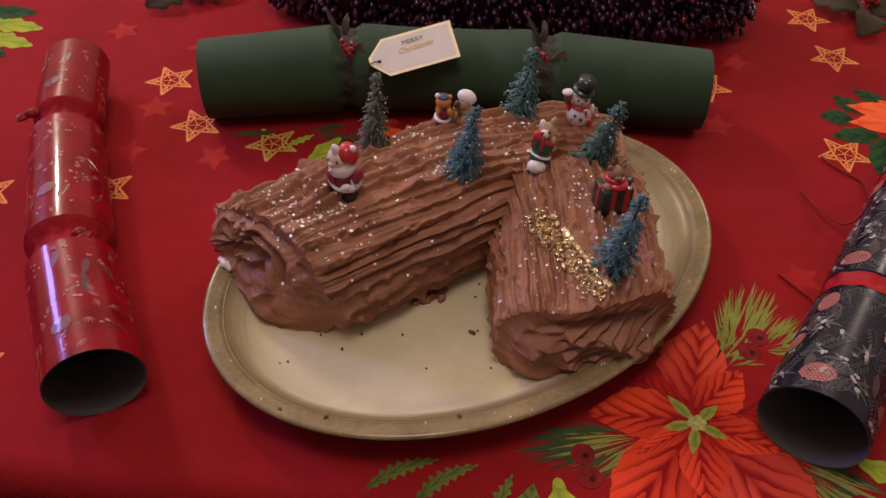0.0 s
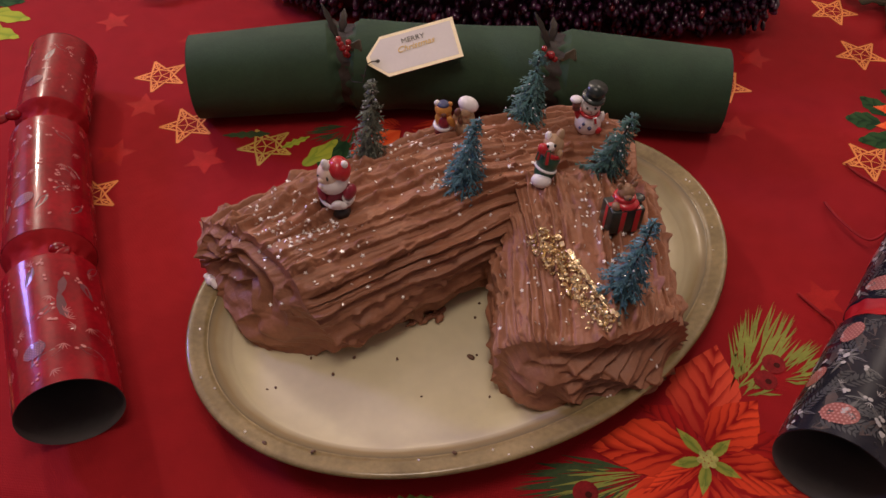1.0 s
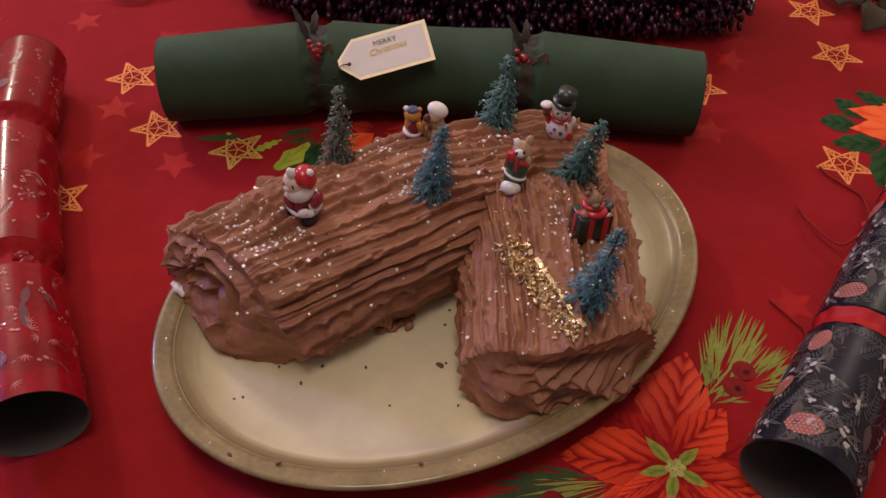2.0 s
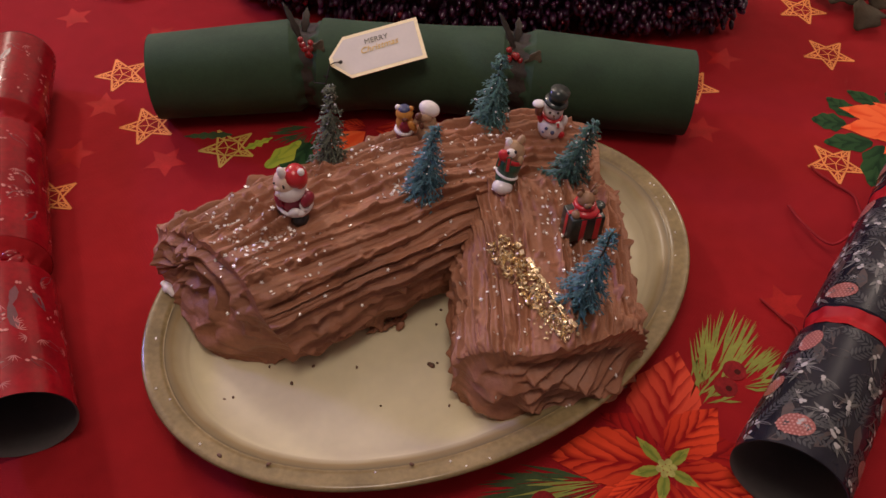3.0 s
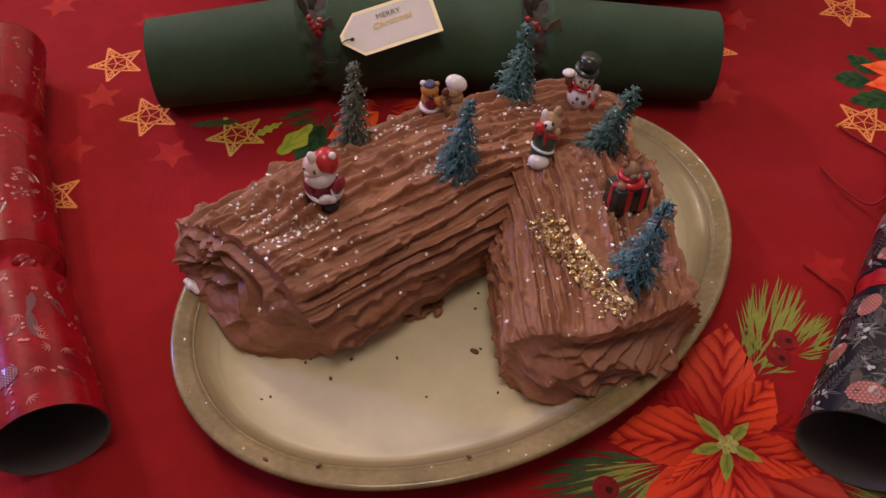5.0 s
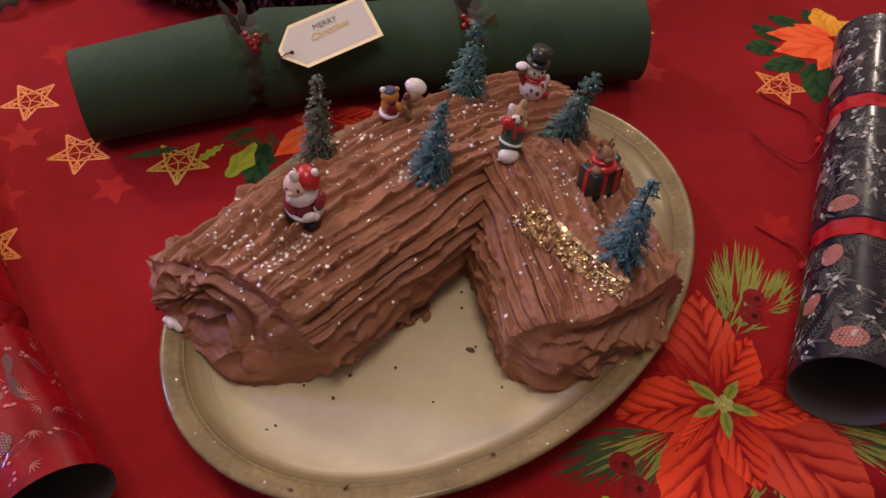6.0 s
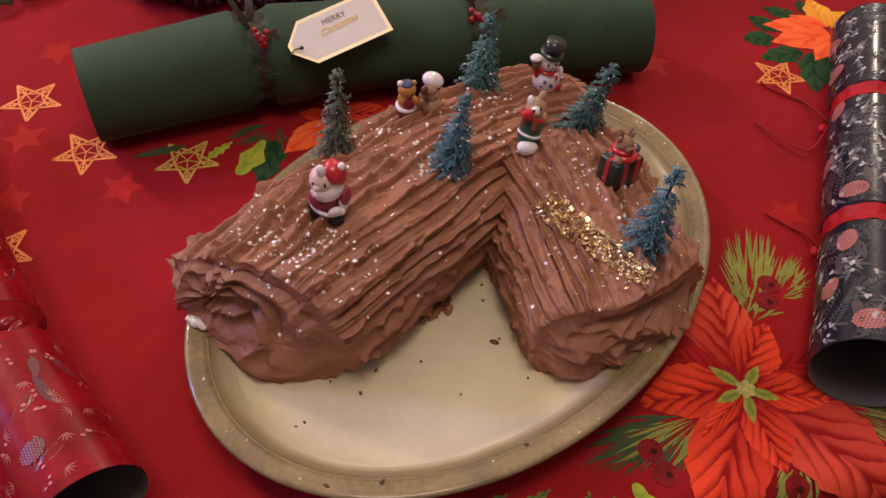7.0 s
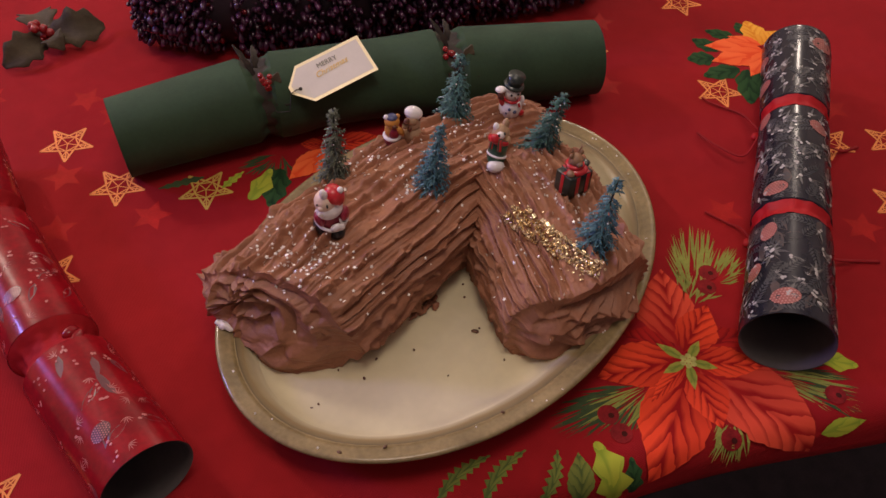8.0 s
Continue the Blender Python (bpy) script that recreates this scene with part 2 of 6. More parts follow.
def mesh_of(name, bm, material, smooth=True):
    me = bpy.data.meshes.new(name)
    bm.to_mesh(me)
    bm.free()
    for x in material if isinstance(material, (list, tuple)) else (material,):
        me.materials.append(x)
    if smooth:
        me.polygons.foreach_set("use_smooth", [True] * len(me.polygons))
    return me


def part(name, bm, material, parent, label="", smooth=True):
    ob = new(name, mesh_of(name, bm, material, smooth))
    ob.parent = parent
    return tagged(ob, label)


def raw_mesh(name, verts, faces, material, smooth=True):
    me = bpy.data.meshes.new(name)
    me.from_pydata([tuple(v) for v in verts], [], [tuple(f) for f in faces])
    for x in material if isinstance(material, (list, tuple)) else (material,):
        me.materials.append(x)
    if smooth:
        me.polygons.foreach_set("use_smooth", [True] * len(me.polygons))
    me.update()
    return me


def raw_part(name, verts, faces, material, parent, label="", smooth=True):
    ob = new(name, raw_mesh(name, verts, faces, material, smooth))
    ob.parent = parent
    return tagged(ob, label)


def thing(name, label, category, group="", kind="", at=(0, 0, 0)):
    ob = new(name)
    ob.empty_display_size = 0.02
    ob.location = at
    return tagged(ob, label, category, group, kind)


def ball(bm, c, r, turn=(0, 0, 0), slot=0, seg=16):
    """An ellipsoid of radii r, added to bm."""
    radii = r if isinstance(r, (tuple, list)) else (r, r, r)
    m = Matrix.LocRotScale(c, Euler([radians(a) for a in turn]), radii)
    got = bmesh.ops.create_uvsphere(bm, u_segments=seg, v_segments=max(6, seg // 2 + 2), radius=1.0, matrix=m)
    for v in got["verts"]:
        for f in v.link_faces:
            f.material_index = slot


def drum(bm, c, r1, r2, h, turn=(0, 0, 0), slot=0, seg=18):
    m = Matrix.LocRotScale(c, Euler([radians(a) for a in turn]), None)
    got = bmesh.ops.create_cone(bm, cap_ends=True, segments=seg, radius1=r1, radius2=r2, depth=h, matrix=m)
    for v in got["verts"]:
        for f in v.link_faces:
            f.material_index = slot


def block(bm, c, size, turn=(0, 0, 0), slot=0, bevel=0.0):
    m = Matrix.LocRotScale(c, Euler([radians(a) for a in turn]), size)
    got = bmesh.ops.create_cube(bm, size=1.0, matrix=m)
    faces = {f for v in got["verts"] for f in v.link_faces}
    for f in faces:
        f.material_index = slot
    if bevel:
        bmesh.ops.bevel(bm, geom=list({e for f in faces for e in f.edges}), offset=bevel, segments=2, profile=0.5, affect="EDGES")


def ring_band(bm, c, r, tube, turn=(0, 0, 0), slot=0, seg=20, squash=1.0):
    m = Matrix.LocRotScale(c, Euler([radians(a) for a in turn]), None)
    rows = []
    for i in range(seg):
        a = 2 * math.pi * i / seg
        row = []
        for j in range(8):
            b = 2 * math.pi * j / 8
            q = r + tube * math.cos(b)
            row.append(bm.verts.new(m @ Vector((q * math.cos(a), q * math.sin(a), tube * squash * math.sin(b)))))
        rows.append(row)
    for i in range(seg):
        for j in range(8):
            f = bm.faces.new((rows[i][j], rows[(i + 1) % seg][j], rows[(i + 1) % seg][(j + 1) % 8], rows[i][(j + 1) % 8]))
            f.material_index = slot


def wire_path(bm, points, r, seg=6, slot=0):
    rings = []
    pts = [Vector(p) for p in points]
    for i, p in enumerate(pts):
        d = (pts[min(i + 1, len(pts) - 1)] - pts[max(i - 1, 0)]).normalized()
        q = d.to_track_quat("Z", "Y")
        rings.append([bm.verts.new(p + q @ Vector((r * math.cos(2 * math.pi * k / seg), r * math.sin(2 * math.pi * k / seg), 0))) for k in range(seg)])
    for a, b in zip(rings, rings[1:]):
        for k in range(seg):
            bm.faces.new((a[k], a[(k + 1) % seg], b[(k + 1) % seg], b[k])).material_index = slot
    bm.faces.new(rings[0][::-1]).material_index = slot
    bm.faces.new(rings[-1]).material_index = slot


TABLE = np.random.default_rng(5).random((64, 64, 64))


def vnoise(x, y, z):
    """Smooth value noise in 0..1 over arrays."""
    x, y, z = np.broadcast_arrays(np.asarray(x, float), np.asarray(y, float), np.asarray(z, float))
    xi, yi, zi = np.floor(x).astype(int), np.floor(y).astype(int), np.floor(z).astype(int)
    fx, fy, fz = x - xi, y - yi, z - zi
    fx, fy, fz = (f * f * (3 - 2 * f) for f in (fx, fy, fz))
    out = 0
    for dx in (0, 1):
        for dy in (0, 1):
            for dz in (0, 1):
                w = (fx if dx else 1 - fx) * (fy if dy else 1 - fy) * (fz if dz else 1 - fz)
                out = out + w * TABLE[(xi + dx) % 64, (yi + dy) % 64, (zi + dz) % 64]
    return out


def fbm(x, y, z, octaves=3):
    total, amp, norm = 0, 1.0, 0
    for k in range(octaves):
        total = total + amp * vnoise(x * 2 ** k + 7.3 * k, y * 2 ** k + 3.1 * k, z * 2 ** k)
        norm += amp
        amp *= 0.5
    return total / norm


# ---- the room ----


def room():
    def slab(name, c, size, material):
        bm = bmesh.new()
        block(bm, c, size)
        ob = new(name, mesh_of(name, bm, material, False))
        return ob

    tagged(slab("floor", (0, 0, -0.80), (4.4, 4.4, 0.1), CARPET), "dark carpeted floor under the table", "floor", kind="structure")
    tagged(slab("ceiling", (0, 0, 1.70), (4.4, 4.4, 0.1), CEILING), "plain white ceiling", "ceiling", kind="structure")
    tagged(slab("wall_north", (0, 2.25, 0.45), (4.4, 0.1, 2.4), PLASTER), "plain cream wall", "wall", kind="structure")
    tagged(slab("wall_south", (0, -2.25, 0.45), (4.4, 0.1, 2.4), PLASTER), "plain cream wall", "wall", kind="structure")
    tagged(slab("wall_east", (2.25, 0, 0.45), (0.1, 4.6, 2.4), PLASTER), "plain cream wall", "wall", kind="structure")
    tagged(slab("wall_west", (-2.25, 0, 0.45), (0.1, 4.6, 2.4), PLASTER), "plain cream wall", "wall", kind="structure")


room()

# ---- table and tablecloth: the near edge runs at a slight slant ----
EDGE_TURN = math.atan(-0.15)
EDGE = Matrix.Translation((0, -0.086, 0)) @ Matrix.Rotation(EDGE_TURN, 4, "Z")


def table():
    top = thing("dining_table", "dark wooden dining table under a red tablecloth", "table")
    bm = bmesh.new()
    block(bm, (0, 0.49, -0.017), (1.56, 0.94, 0.03), bevel=0.006)
    part("tabletop", bm, TABLE_WOOD, top).matrix_basis = EDGE
    for x in (-0.70, 0.70):
        for y in (0.10, 0.88):
            bm = bmesh.new()
            block(bm, (x, y, -0.391), (0.06, 0.06, 0.716), bevel=0.006)
            part("leg", bm, TABLE_WOOD, top).matrix_basis = EDGE


def tablecloth():
    cloth = thing("tablecloth", "red festive tablecloth printed with poinsettias and gold stars", "tablecloth")
    r = 0.016
    # profile from the near hem over the top to the far hem
    prof = [(-r - 0.001, -0.028), (-r, -0.023), (-r, -0.019)]
    prof += [(-r + r * (1 - math.cos(a)), -r + r * math.sin(a)) for a in np.linspace(0.2, math.pi / 2, 7)]
    prof += [(y, 0.0) for y in np.linspace(0.03, 0.95, 24)]
    prof += [(0.965 + r * math.sin(a), -r + r * math.cos(a)) for a in np.linspace(0, math.pi / 2, 7)]
    prof += [(0.985, -0.12), (0.988, -0.22)]
    us = np.linspace(-0.80, 0.80, 121)
    verts, faces = [], []
    for y, z in prof:
        for u in us:
            hang = max(0.0, -z - 0.016)
            wob = 0.08 * hang * math.sin(u * 31 + 1.7 * math.sin(u * 11))
            sag = 0.002 * math.sin(u * 17) * (1 if -0.03 < z < 0 and y < 0 else 0)
            verts.append(EDGE @ Vector((u, y + wob * (-1 if y < 0.5 else 1) + sag, z)))
    n = len(us)
    for i in range(len(prof) - 1):
        for j in range(n - 1):
            faces.append((i * n + j, i * n + j + 1, (i + 1) * n + j + 1, (i + 1) * n + j))
    sheet = raw_part("fabric", verts, faces, RED_CLOTH, cloth)
    solid = sheet.modifiers.new("thickness", "SOLIDIFY")
    solid.thickness, solid.offset = 0.0012, -1
    return cloth


table()
CLOTH = tablecloth()

# ---- the printed pattern of the cloth, laid a hair above it ----


HEM_R = 0.016
LAYER = [0]

EDGE_BACK = EDGE.inverted()


def drape(p):
    """Bends a printed point that lies past the table's edge down over it."""
    q = EDGE_BACK @ Vector(p)
    if q.y >= 0:
        return Vector(p)
    a = min(-q.y / HEM_R, math.pi / 2)
    rest = max(0.0, -q.y - HEM_R * math.pi / 2)
    r = HEM_R + p[2] + 0.00025 * min(a * 3, 1)
    return EDGE @ Vector((q.x, -r * math.sin(a), -HEM_R + r * math.cos(a) - min(rest, 0.010)))


def leaf_mesh(name, base, tip, left, right, material, z, lobes=0, seg=30, curl=0.0, spike=0.25):
    """A flat leaf from base to tip; left and right give the half widths of its two sides. lobes: points along a holly edge."""
    LAYER[0] += 1
    z = 0.3 * z + 0.0000025 * LAYER[0]
    base, tip = Vector((*base, 0)), Vector((*tip, 0))
    d = tip - base
    length = d.length
    e = d / length
    n = Vector((-e.y, e.x, 0))
    verts, uvs, faces = [], [], []
    for i in range(seg + 1):
        u = i / seg
        w = math.sin(math.pi * u ** 0.84) ** (0.85 if lobes else 1.12) if 0 < u < 1 else 0.0
        if lobes:
            ph = (u * lobes) % 1.0
            w = (w * 0.9 + 0.08) * (1 - spike + spike * abs(2 * ph - 1) * 1.6) if 0 < u < 1 else 0.0
        else:
            w *= 1.08 + 0.03 * math.sin(u * 23 + length * 900) - 0.10 * ((u * 7 + length * 300) % 1.0) ** 1.5
        mid = base + d * u + n * curl * length * math.sin(math.pi * u)
        for v in (-1, -0.75, -0.5, -0.25, 0, 0.25, 0.5, 0.75, 1):
            side = right if v < 0 else left
            p = mid + n * v * side * w
            verts.append(drape((p.x, p.y, z)))
            uvs.append((u, v * max(w, 0.05)))
    for i in range(seg):
        for k in range(8):
            a = i * 9 + k
            faces.append((a, a + 1, a + 10, a + 9)[::-1])
    ob = raw_part(name, verts, faces, material, CLOTH, smooth=True)
    layer = ob.data.uv_layers.new(name="leaf")
    for loop in ob.data.loops:
        layer.data[loop.index].uv = uvs[loop.vertex_index]
    return ob


def petal(base, tip, a, b, material, z, **k):
    """A petal whose sides reach out to the points a and b."""
    bv, tv = Vector(base), Vector(tip)
    e = (tv - bv).normalized()
    n = Vector((-e.y, e.x))
    da, db = n.dot(Vector(a) - bv), n.dot(Vector(b) - bv)
    return leaf_mesh("printed_petal", base, tip, max(abs(max(da, db)), 0.004), max(abs(min(da, db)), 0.004), material, z, **k)


def poinsettia():
    z = 0.0009
    petal((0.100, -0.054), (0.078, -0.030), (0.091, -0.026), (0.079, -0.040), PETAL_DEEP, z)
    petal((0.104, -0.056), (0.146, -0.056), (0.130, -0.044), (0.130, -0.066), PETAL_DEEP, z)
    petal((0.102, -0.066), (0.064, -0.074), (0.077, -0.064), (0.080, -0.079), PETAL, z + 0.0001)
    petal((0.104, -0.050), (0.124, 0.002), (0.094, -0.022), (0.130, -0.022), PETAL_PINK, z + 0.0002)
    petal((0.106, -0.066), (0.141, -0.136), (0.104, -0.104), (0.150, -0.099), PETAL_PINK, z + 0.0002)
    petal((0.098, -0.066), (0.048, -0.116), (0.056, -0.083), (0.088, -0.102), PETAL, z + 0.0003)
    petal((0.100, -0.058), (0.050, -0.051), (0.070, -0.037), (0.060, -0.064), PETAL, z + 0.0003)
    petal((0.104, -0.054), (0.135, -0.031), (0.111, -0.036), (0.135, -0.047), PETAL, z + 0.0004)
    petal((0.106, -0.062), (0.139, -0.079), (0.127, -0.060), (0.119, -0.078), PETAL, z + 0.0004)
    petal((0.101, -0.066), (0.096, -0.103), (0.089, -0.082), (0.111, -0.088), PETAL, z + 0.0005)
    petal((0.101, -0.062), (0.070, -0.075), (0.078, -0.066), (0.081, -0.074), PETAL, z + 0.0006)
    for tip in ((0.0925, -0.0435), (0.116, -0.051), (0.1155, -0.0705), (0.096, -0.0775), (0.0855, -0.062)):
        c = Vector((0.1027, -0.0603))
        leaf_mesh("printed_bract", c.lerp(Vector(tip), 0.10), tip, 0.0027, 0.0027, BRACT, z + 0.0007)
    for k in range(7):
        a = k * 2 * math.pi / 6
        q = 0 if k == 6 else 0.0033
        disc("printed_bud", (0.1028 + q * math.cos(a), -0.0603 + q * math.sin(a)), 0.0017, BUD, z + 0.0009)


def disc(name, c, r, material, z, squash=1.0, seg=14):
    LAYER[0] += 1
    z = 0.3 * z + 0.0000025 * LAYER[0]
    verts = [(c[0], c[1], z)] + [(c[0] + r * math.cos(2 * math.pi * k / seg), c[1] + squash * r * math.sin(2 * math.pi * k / seg), z) for k in range(seg)]
    verts = [drape(v) for v in verts]
    return raw_part(name, verts, [(0, 1 + k, 1 + (k + 1) % seg) for k in range(seg)], material, CLOTH, smooth=False)


def sprig(base, tips, per, rng, material, z, width=0.0008, spread=0.007):
    """A fir sprig of many thin printed needles between a base and the tips of its sides."""
    verts, faces = [], []
    b = Vector(base)
    for i in range(len(tips) - 1):
        t0, t1 = Vector(tips[i]), Vector(tips[i + 1])
        for k in range(per):
            tip = t0.lerp(t1, (k + rng.random()) / per)
            root = b.lerp(tip, 0.15 + 0.42 * rng.random()) + Vector((rng.uniform(-1, 1), rng.uniform(-1, 1))) * spread * 0.4
            tip = tip + Vector((rng.uniform(-1, 1), rng.uniform(-1, 1))) * spread * 0.35
            e = (tip - root).normalized()
            n = Vector((-e.y, e.x)) * width * rng.uniform(0.6, 1.1)
            m = root.lerp(tip, 0.45) + n * rng.uniform(-1, 1)
            s, zz = len(verts), 0.3 * z + 0.00001 * (len(verts) % 17)
            for p in (root, m + n, tip, m - n):
                verts.append(drape((p.x, p.y, zz)))
            faces.append((s, s + 3, s + 2, s + 1))
    ob = raw_part("printed_fir_needles", verts, faces, material, CLOTH, smooth=False)
    return tagged(ob, kind="stuff")


def star(c, r, turn, material, z=0.0002, w=0.00112):
    """A printed wire star: its outline, its inner facets and lattice lines, as thin strips."""
    pts = [(math.cos(radians(turn + 36 * k)) * (r if k % 2 == 0 else r * 0.45), math.sin(radians(turn + 36 * k)) * (r if k % 2 == 0 else r * 0.45)) for k in range(10)]
    lines = [(pts[k], pts[(k + 1) % 10], 1.25) for k in range(10)]
    mids = [((pts[k][0] + pts[(k + 1) % 10][0]) / 2, (pts[k][1] + pts[(k + 1) % 10][1]) / 2) for k in range(10)]
    inner = [(0.42 * pts[k][0], 0.42 * pts[k][1]) for k in range(0, 10, 2)]
    for k in range(5):
        i = 2 * k
        lines += [(pts[i], inner[k], 0.8), (mids[i], inner[k], 0.8), (mids[i - 1], inner[k], 0.8), (mids[i], mids[i - 1], 0.7)]
        lines += [(inner[k], inner[(k + 1) % 5], 0.8), (pts[i + 1], inner[k], 0.8), (pts[i + 1], inner[(k + 1) % 5], 0.8), (inner[k], (0, 0), 0.6)]
    verts, faces = [], []
    for (x0, y0), (x1, y1), q in lines:
        e = Vector((x1 - x0, y1 - y0)).normalized()
        n = Vector((-e.y, e.x)) * w * q / 2
        s = len(verts)
        for x, y, g in ((x0, y0, 1), (x1, y1, 1), (x1, y1, -1), (x0, y0, -1)):
            verts.append((c[0] + x + g * n.x, c[1] + y + g * n.y, z + 0.000006 * (s % 11)))
        faces.append((s, s + 3, s + 2, s + 1))
    return raw_part("printed_star", verts, faces, material, CLOTH, smooth=False)


def faint_star(c, r, turn):
    verts = [(c[0], c[1], 0.0001)] + [(c[0] + math.cos(radians(turn + 36 * k)) * (r if k % 2 == 0 else r * 0.46), c[1] + math.sin(radians(turn + 36 * k)) * (r if k % 2 == 0 else r * 0.46), 0.0001) for k in range(10)]
    return raw_part("printed_faint_star", verts, [(0, 1 + k, 1 + (k + 1) % 10) for k in range(10)], STAR_FAINT, CLOTH, smooth=False)


def cloth_print():
    rng = random.Random(4)
    poinsettia()
    # fir sprigs round the flower
    sprig((0.128, -0.028), [(0.134, 0.010), (0.144, 0.021), (0.159, 0.026), (0.170, 0.017), (0.165, 0.004)], 9, rng, NEEDLE_LIGHT, 0.0006)
    sprig((0.122, -0.030), [(0.132, 0.000), (0.140, -0.012), (0.147, -0.030)], 9, rng, NEEDLE_LIGHT, 0.0006)
    sprig((0.148, -0.020), [(0.166, 0.003), (0.177, -0.001), (0.176, -0.012), (0.162, -0.024)], 7, rng, NEEDLE_LIGHT, 0.0006)
    sprig((0.076, -0.066), [(0.040, -0.055), (0.020, -0.060), (0.012, -0.070), (0.024, -0.079), (0.046, -0.086), (0.066, -0.082)], 8, rng, NEEDLE_DARK, 0.0005, 0.0010)
    sprig((0.080, -0.066), [(0.040, -0.060), (0.026, -0.074), (0.046, -0.084), (0.060, -0.086)], 6, rng, NEEDLE_LIGHT, 0.0007)
    sprig((0.134, -0.078), [(0.170, -0.096), (0.178, -0.108), (0.172, -0.122), (0.154, -0.112)], 10, rng, NEEDLE_LIGHT, 0.0006)
    sprig((0.134, -0.078), [(0.172, -0.090), (0.180, -0.106), (0.170, -0.126)], 9, rng, NEEDLE_DARK, 0.0005, 0.0010)
    sprig((0.107, -0.092), [(0.090, -0.104), (0.084, -0.116), (0.094, -0.124), (0.104, -0.122)], 9, rng, NEEDLE_LIGHT, 0.0006)
    for c in ((0.149, -0.011), (0.142, -0.020), (0.045, -0.073), (0.046, -0.085), (0.098, -0.109), (0.165, -0.108)):
        disc("printed_berry", c, 0.0058, BERRY_PRINT, 0.0012)
        disc("printed_berry_eye", (c[0] + 0.0012, c[1] - 0.001), 0.0016, BERRY_EYE, 0.0014)
    # holly leaves near the hem
    leaf_mesh("printed_leaf", (0.030, -0.122), (0.031, -0.084), 0.0080, 0.0100, LEAF_YG, 0.0006, lobes=3, seg=48, spike=0.36)
    leaf_mesh("printed_leaf", (0.012, -0.112), (0.020, -0.086), 0.0075, 0.0065, LEAF_MID, 0.0004)
    leaf_mesh("printed_leaf", (0.040, -0.120), (0.044, -0.098), 0.005, 0.005, LEAF_DK, 0.0004, lobes=3, seg=30, spike=0.3)
    leaf_mesh("printed_leaf", (0.147, -0.124), (0.174, -0.126), 0.005, 0.005, LEAF_YG, 0.0006)
    leaf_mesh("printed_leaf", (0.172, -0.086), (0.189, -0.098), 0.006, 0.006, LEAF_YG, 0.0007, lobes=2, seg=18)
    leaf_mesh("printed_leaf", (-0.056, -0.083), (-0.022, -0.071), 0.0040, 0.0034, LEAF_MID, 0.0005, lobes=8, seg=96, spike=0.50, curl=0.07)
    leaf_mesh("printed_leaf", (-0.035, -0.092), (-0.004, -0.075), 0.0042, 0.0034, LEAF_MID, 0.0005, lobes=8, seg=96, spike=0.50, curl=0.08)
    leaf_mesh("printed_leaf", (-0.008, -0.104), (0.011, -0.081), 0.0040, 0.0034, LEAF_MID, 0.0005, lobes=7, seg=84, spike=0.50, curl=-0.07)
    # the tulip and yellow flower group beside the navy cracker
    for b, t, w in (((0.275, 0.166), (0.254, 0.172), 0.009), ((0.284, 0.172), (0.272, 0.193), 0.008), ((0.305, 0.180), (0.288, 0.199), 0.007), ((0.315, 0.182), (0.318, 0.199), 0.006), ((0.285, 0.148), (0.254, 0.150), 0.009), ((0.290, 0.145), (0.268, 0.110), 0.010), ((0.300, 0.145), (0.288, 0.104), 0.010)):
        leaf_mesh("printed_leaf", b, t, w, w, LEAF_DK, 0.0005, lobes=3, seg=18, spike=0.15)
    leaf_mesh("printed_petal", (0.318, 0.166), (0.326, 0.198), 0.010, 0.012, YELLOW_PRINT, 0.0006, lobes=3, spike=0.15)
    leaf_mesh("printed_petal", (0.318, 0.164), (0.344, 0.176), 0.012, 0.012, YELLOW_PRINT, 0.0006, lobes=3, spike=0.15)
    petal((0.316, 0.160), (0.276, 0.182), (0.296, 0.186), (0.288, 0.166), PETAL_ORANGE, 0.0008)
    petal((0.316, 0.158), (0.270, 0.163), (0.290, 0.172), (0.284, 0.150), PETAL_ORANGE, 0.0009)
    petal((0.318, 0.166), (0.300, 0.186), (0.306, 0.182), (0.314, 0.180), PETAL_ORANGE, 0.0010)
    petal((0.322, 0.158), (0.287, 0.137), (0.292, 0.150), (0.304, 0.138), PETAL_ORANGE, 0.0011)
    # flower, holly and fir that show between the green cracker and the cake
    petal((-0.030, 0.176), (-0.062, 0.156), (-0.052, 0.172), (-0.042, 0.156), PETAL_ORANGE, 0.0007)
    petal((-0.024, 0.178), (0.010, 0.170), (-0.006, 0.184), (-0.010, 0.166), PETAL, 0.0007)
    petal((-0.030, 0.180), (-0.046, 0.186), (-0.040, 0.190), (-0.040, 0.178), PETAL, 0.0006)
    leaf_mesh("printed_leaf", (-0.0900, 0.1470), (-0.0700, 0.1700), 0.0058, 0.0078, LEAF_YG, 0.0007, lobes=2, seg=48, spike=0.30)
    leaf_mesh("printed_leaf", (-0.064, 0.168), (-0.080, 0.136), 0.009, 0.009, LEAF_DK, 0.0006, lobes=3, seg=18)
    sprig((-0.060, 0.182), [(-0.080, 0.186), (-0.090, 0.176), (-0.076, 0.160), (-0.056, 0.160)], 9, rng, NEEDLE_DARK, 0.0005, 0.0010)
    leaf_mesh("printed_leaf", (-0.112, 0.178), (-0.142, 0.178), 0.0032, 0.0032, NEEDLE_DARK, 0.0004, lobes=5, seg=24, spike=0.4)
    leaf_mesh("printed_leaf", (-0.104, 0.164), (-0.087, 0.174), 0.003, 0.003, LEAF_YG, 0.0004, lobes=4, seg=24, spike=0.4)
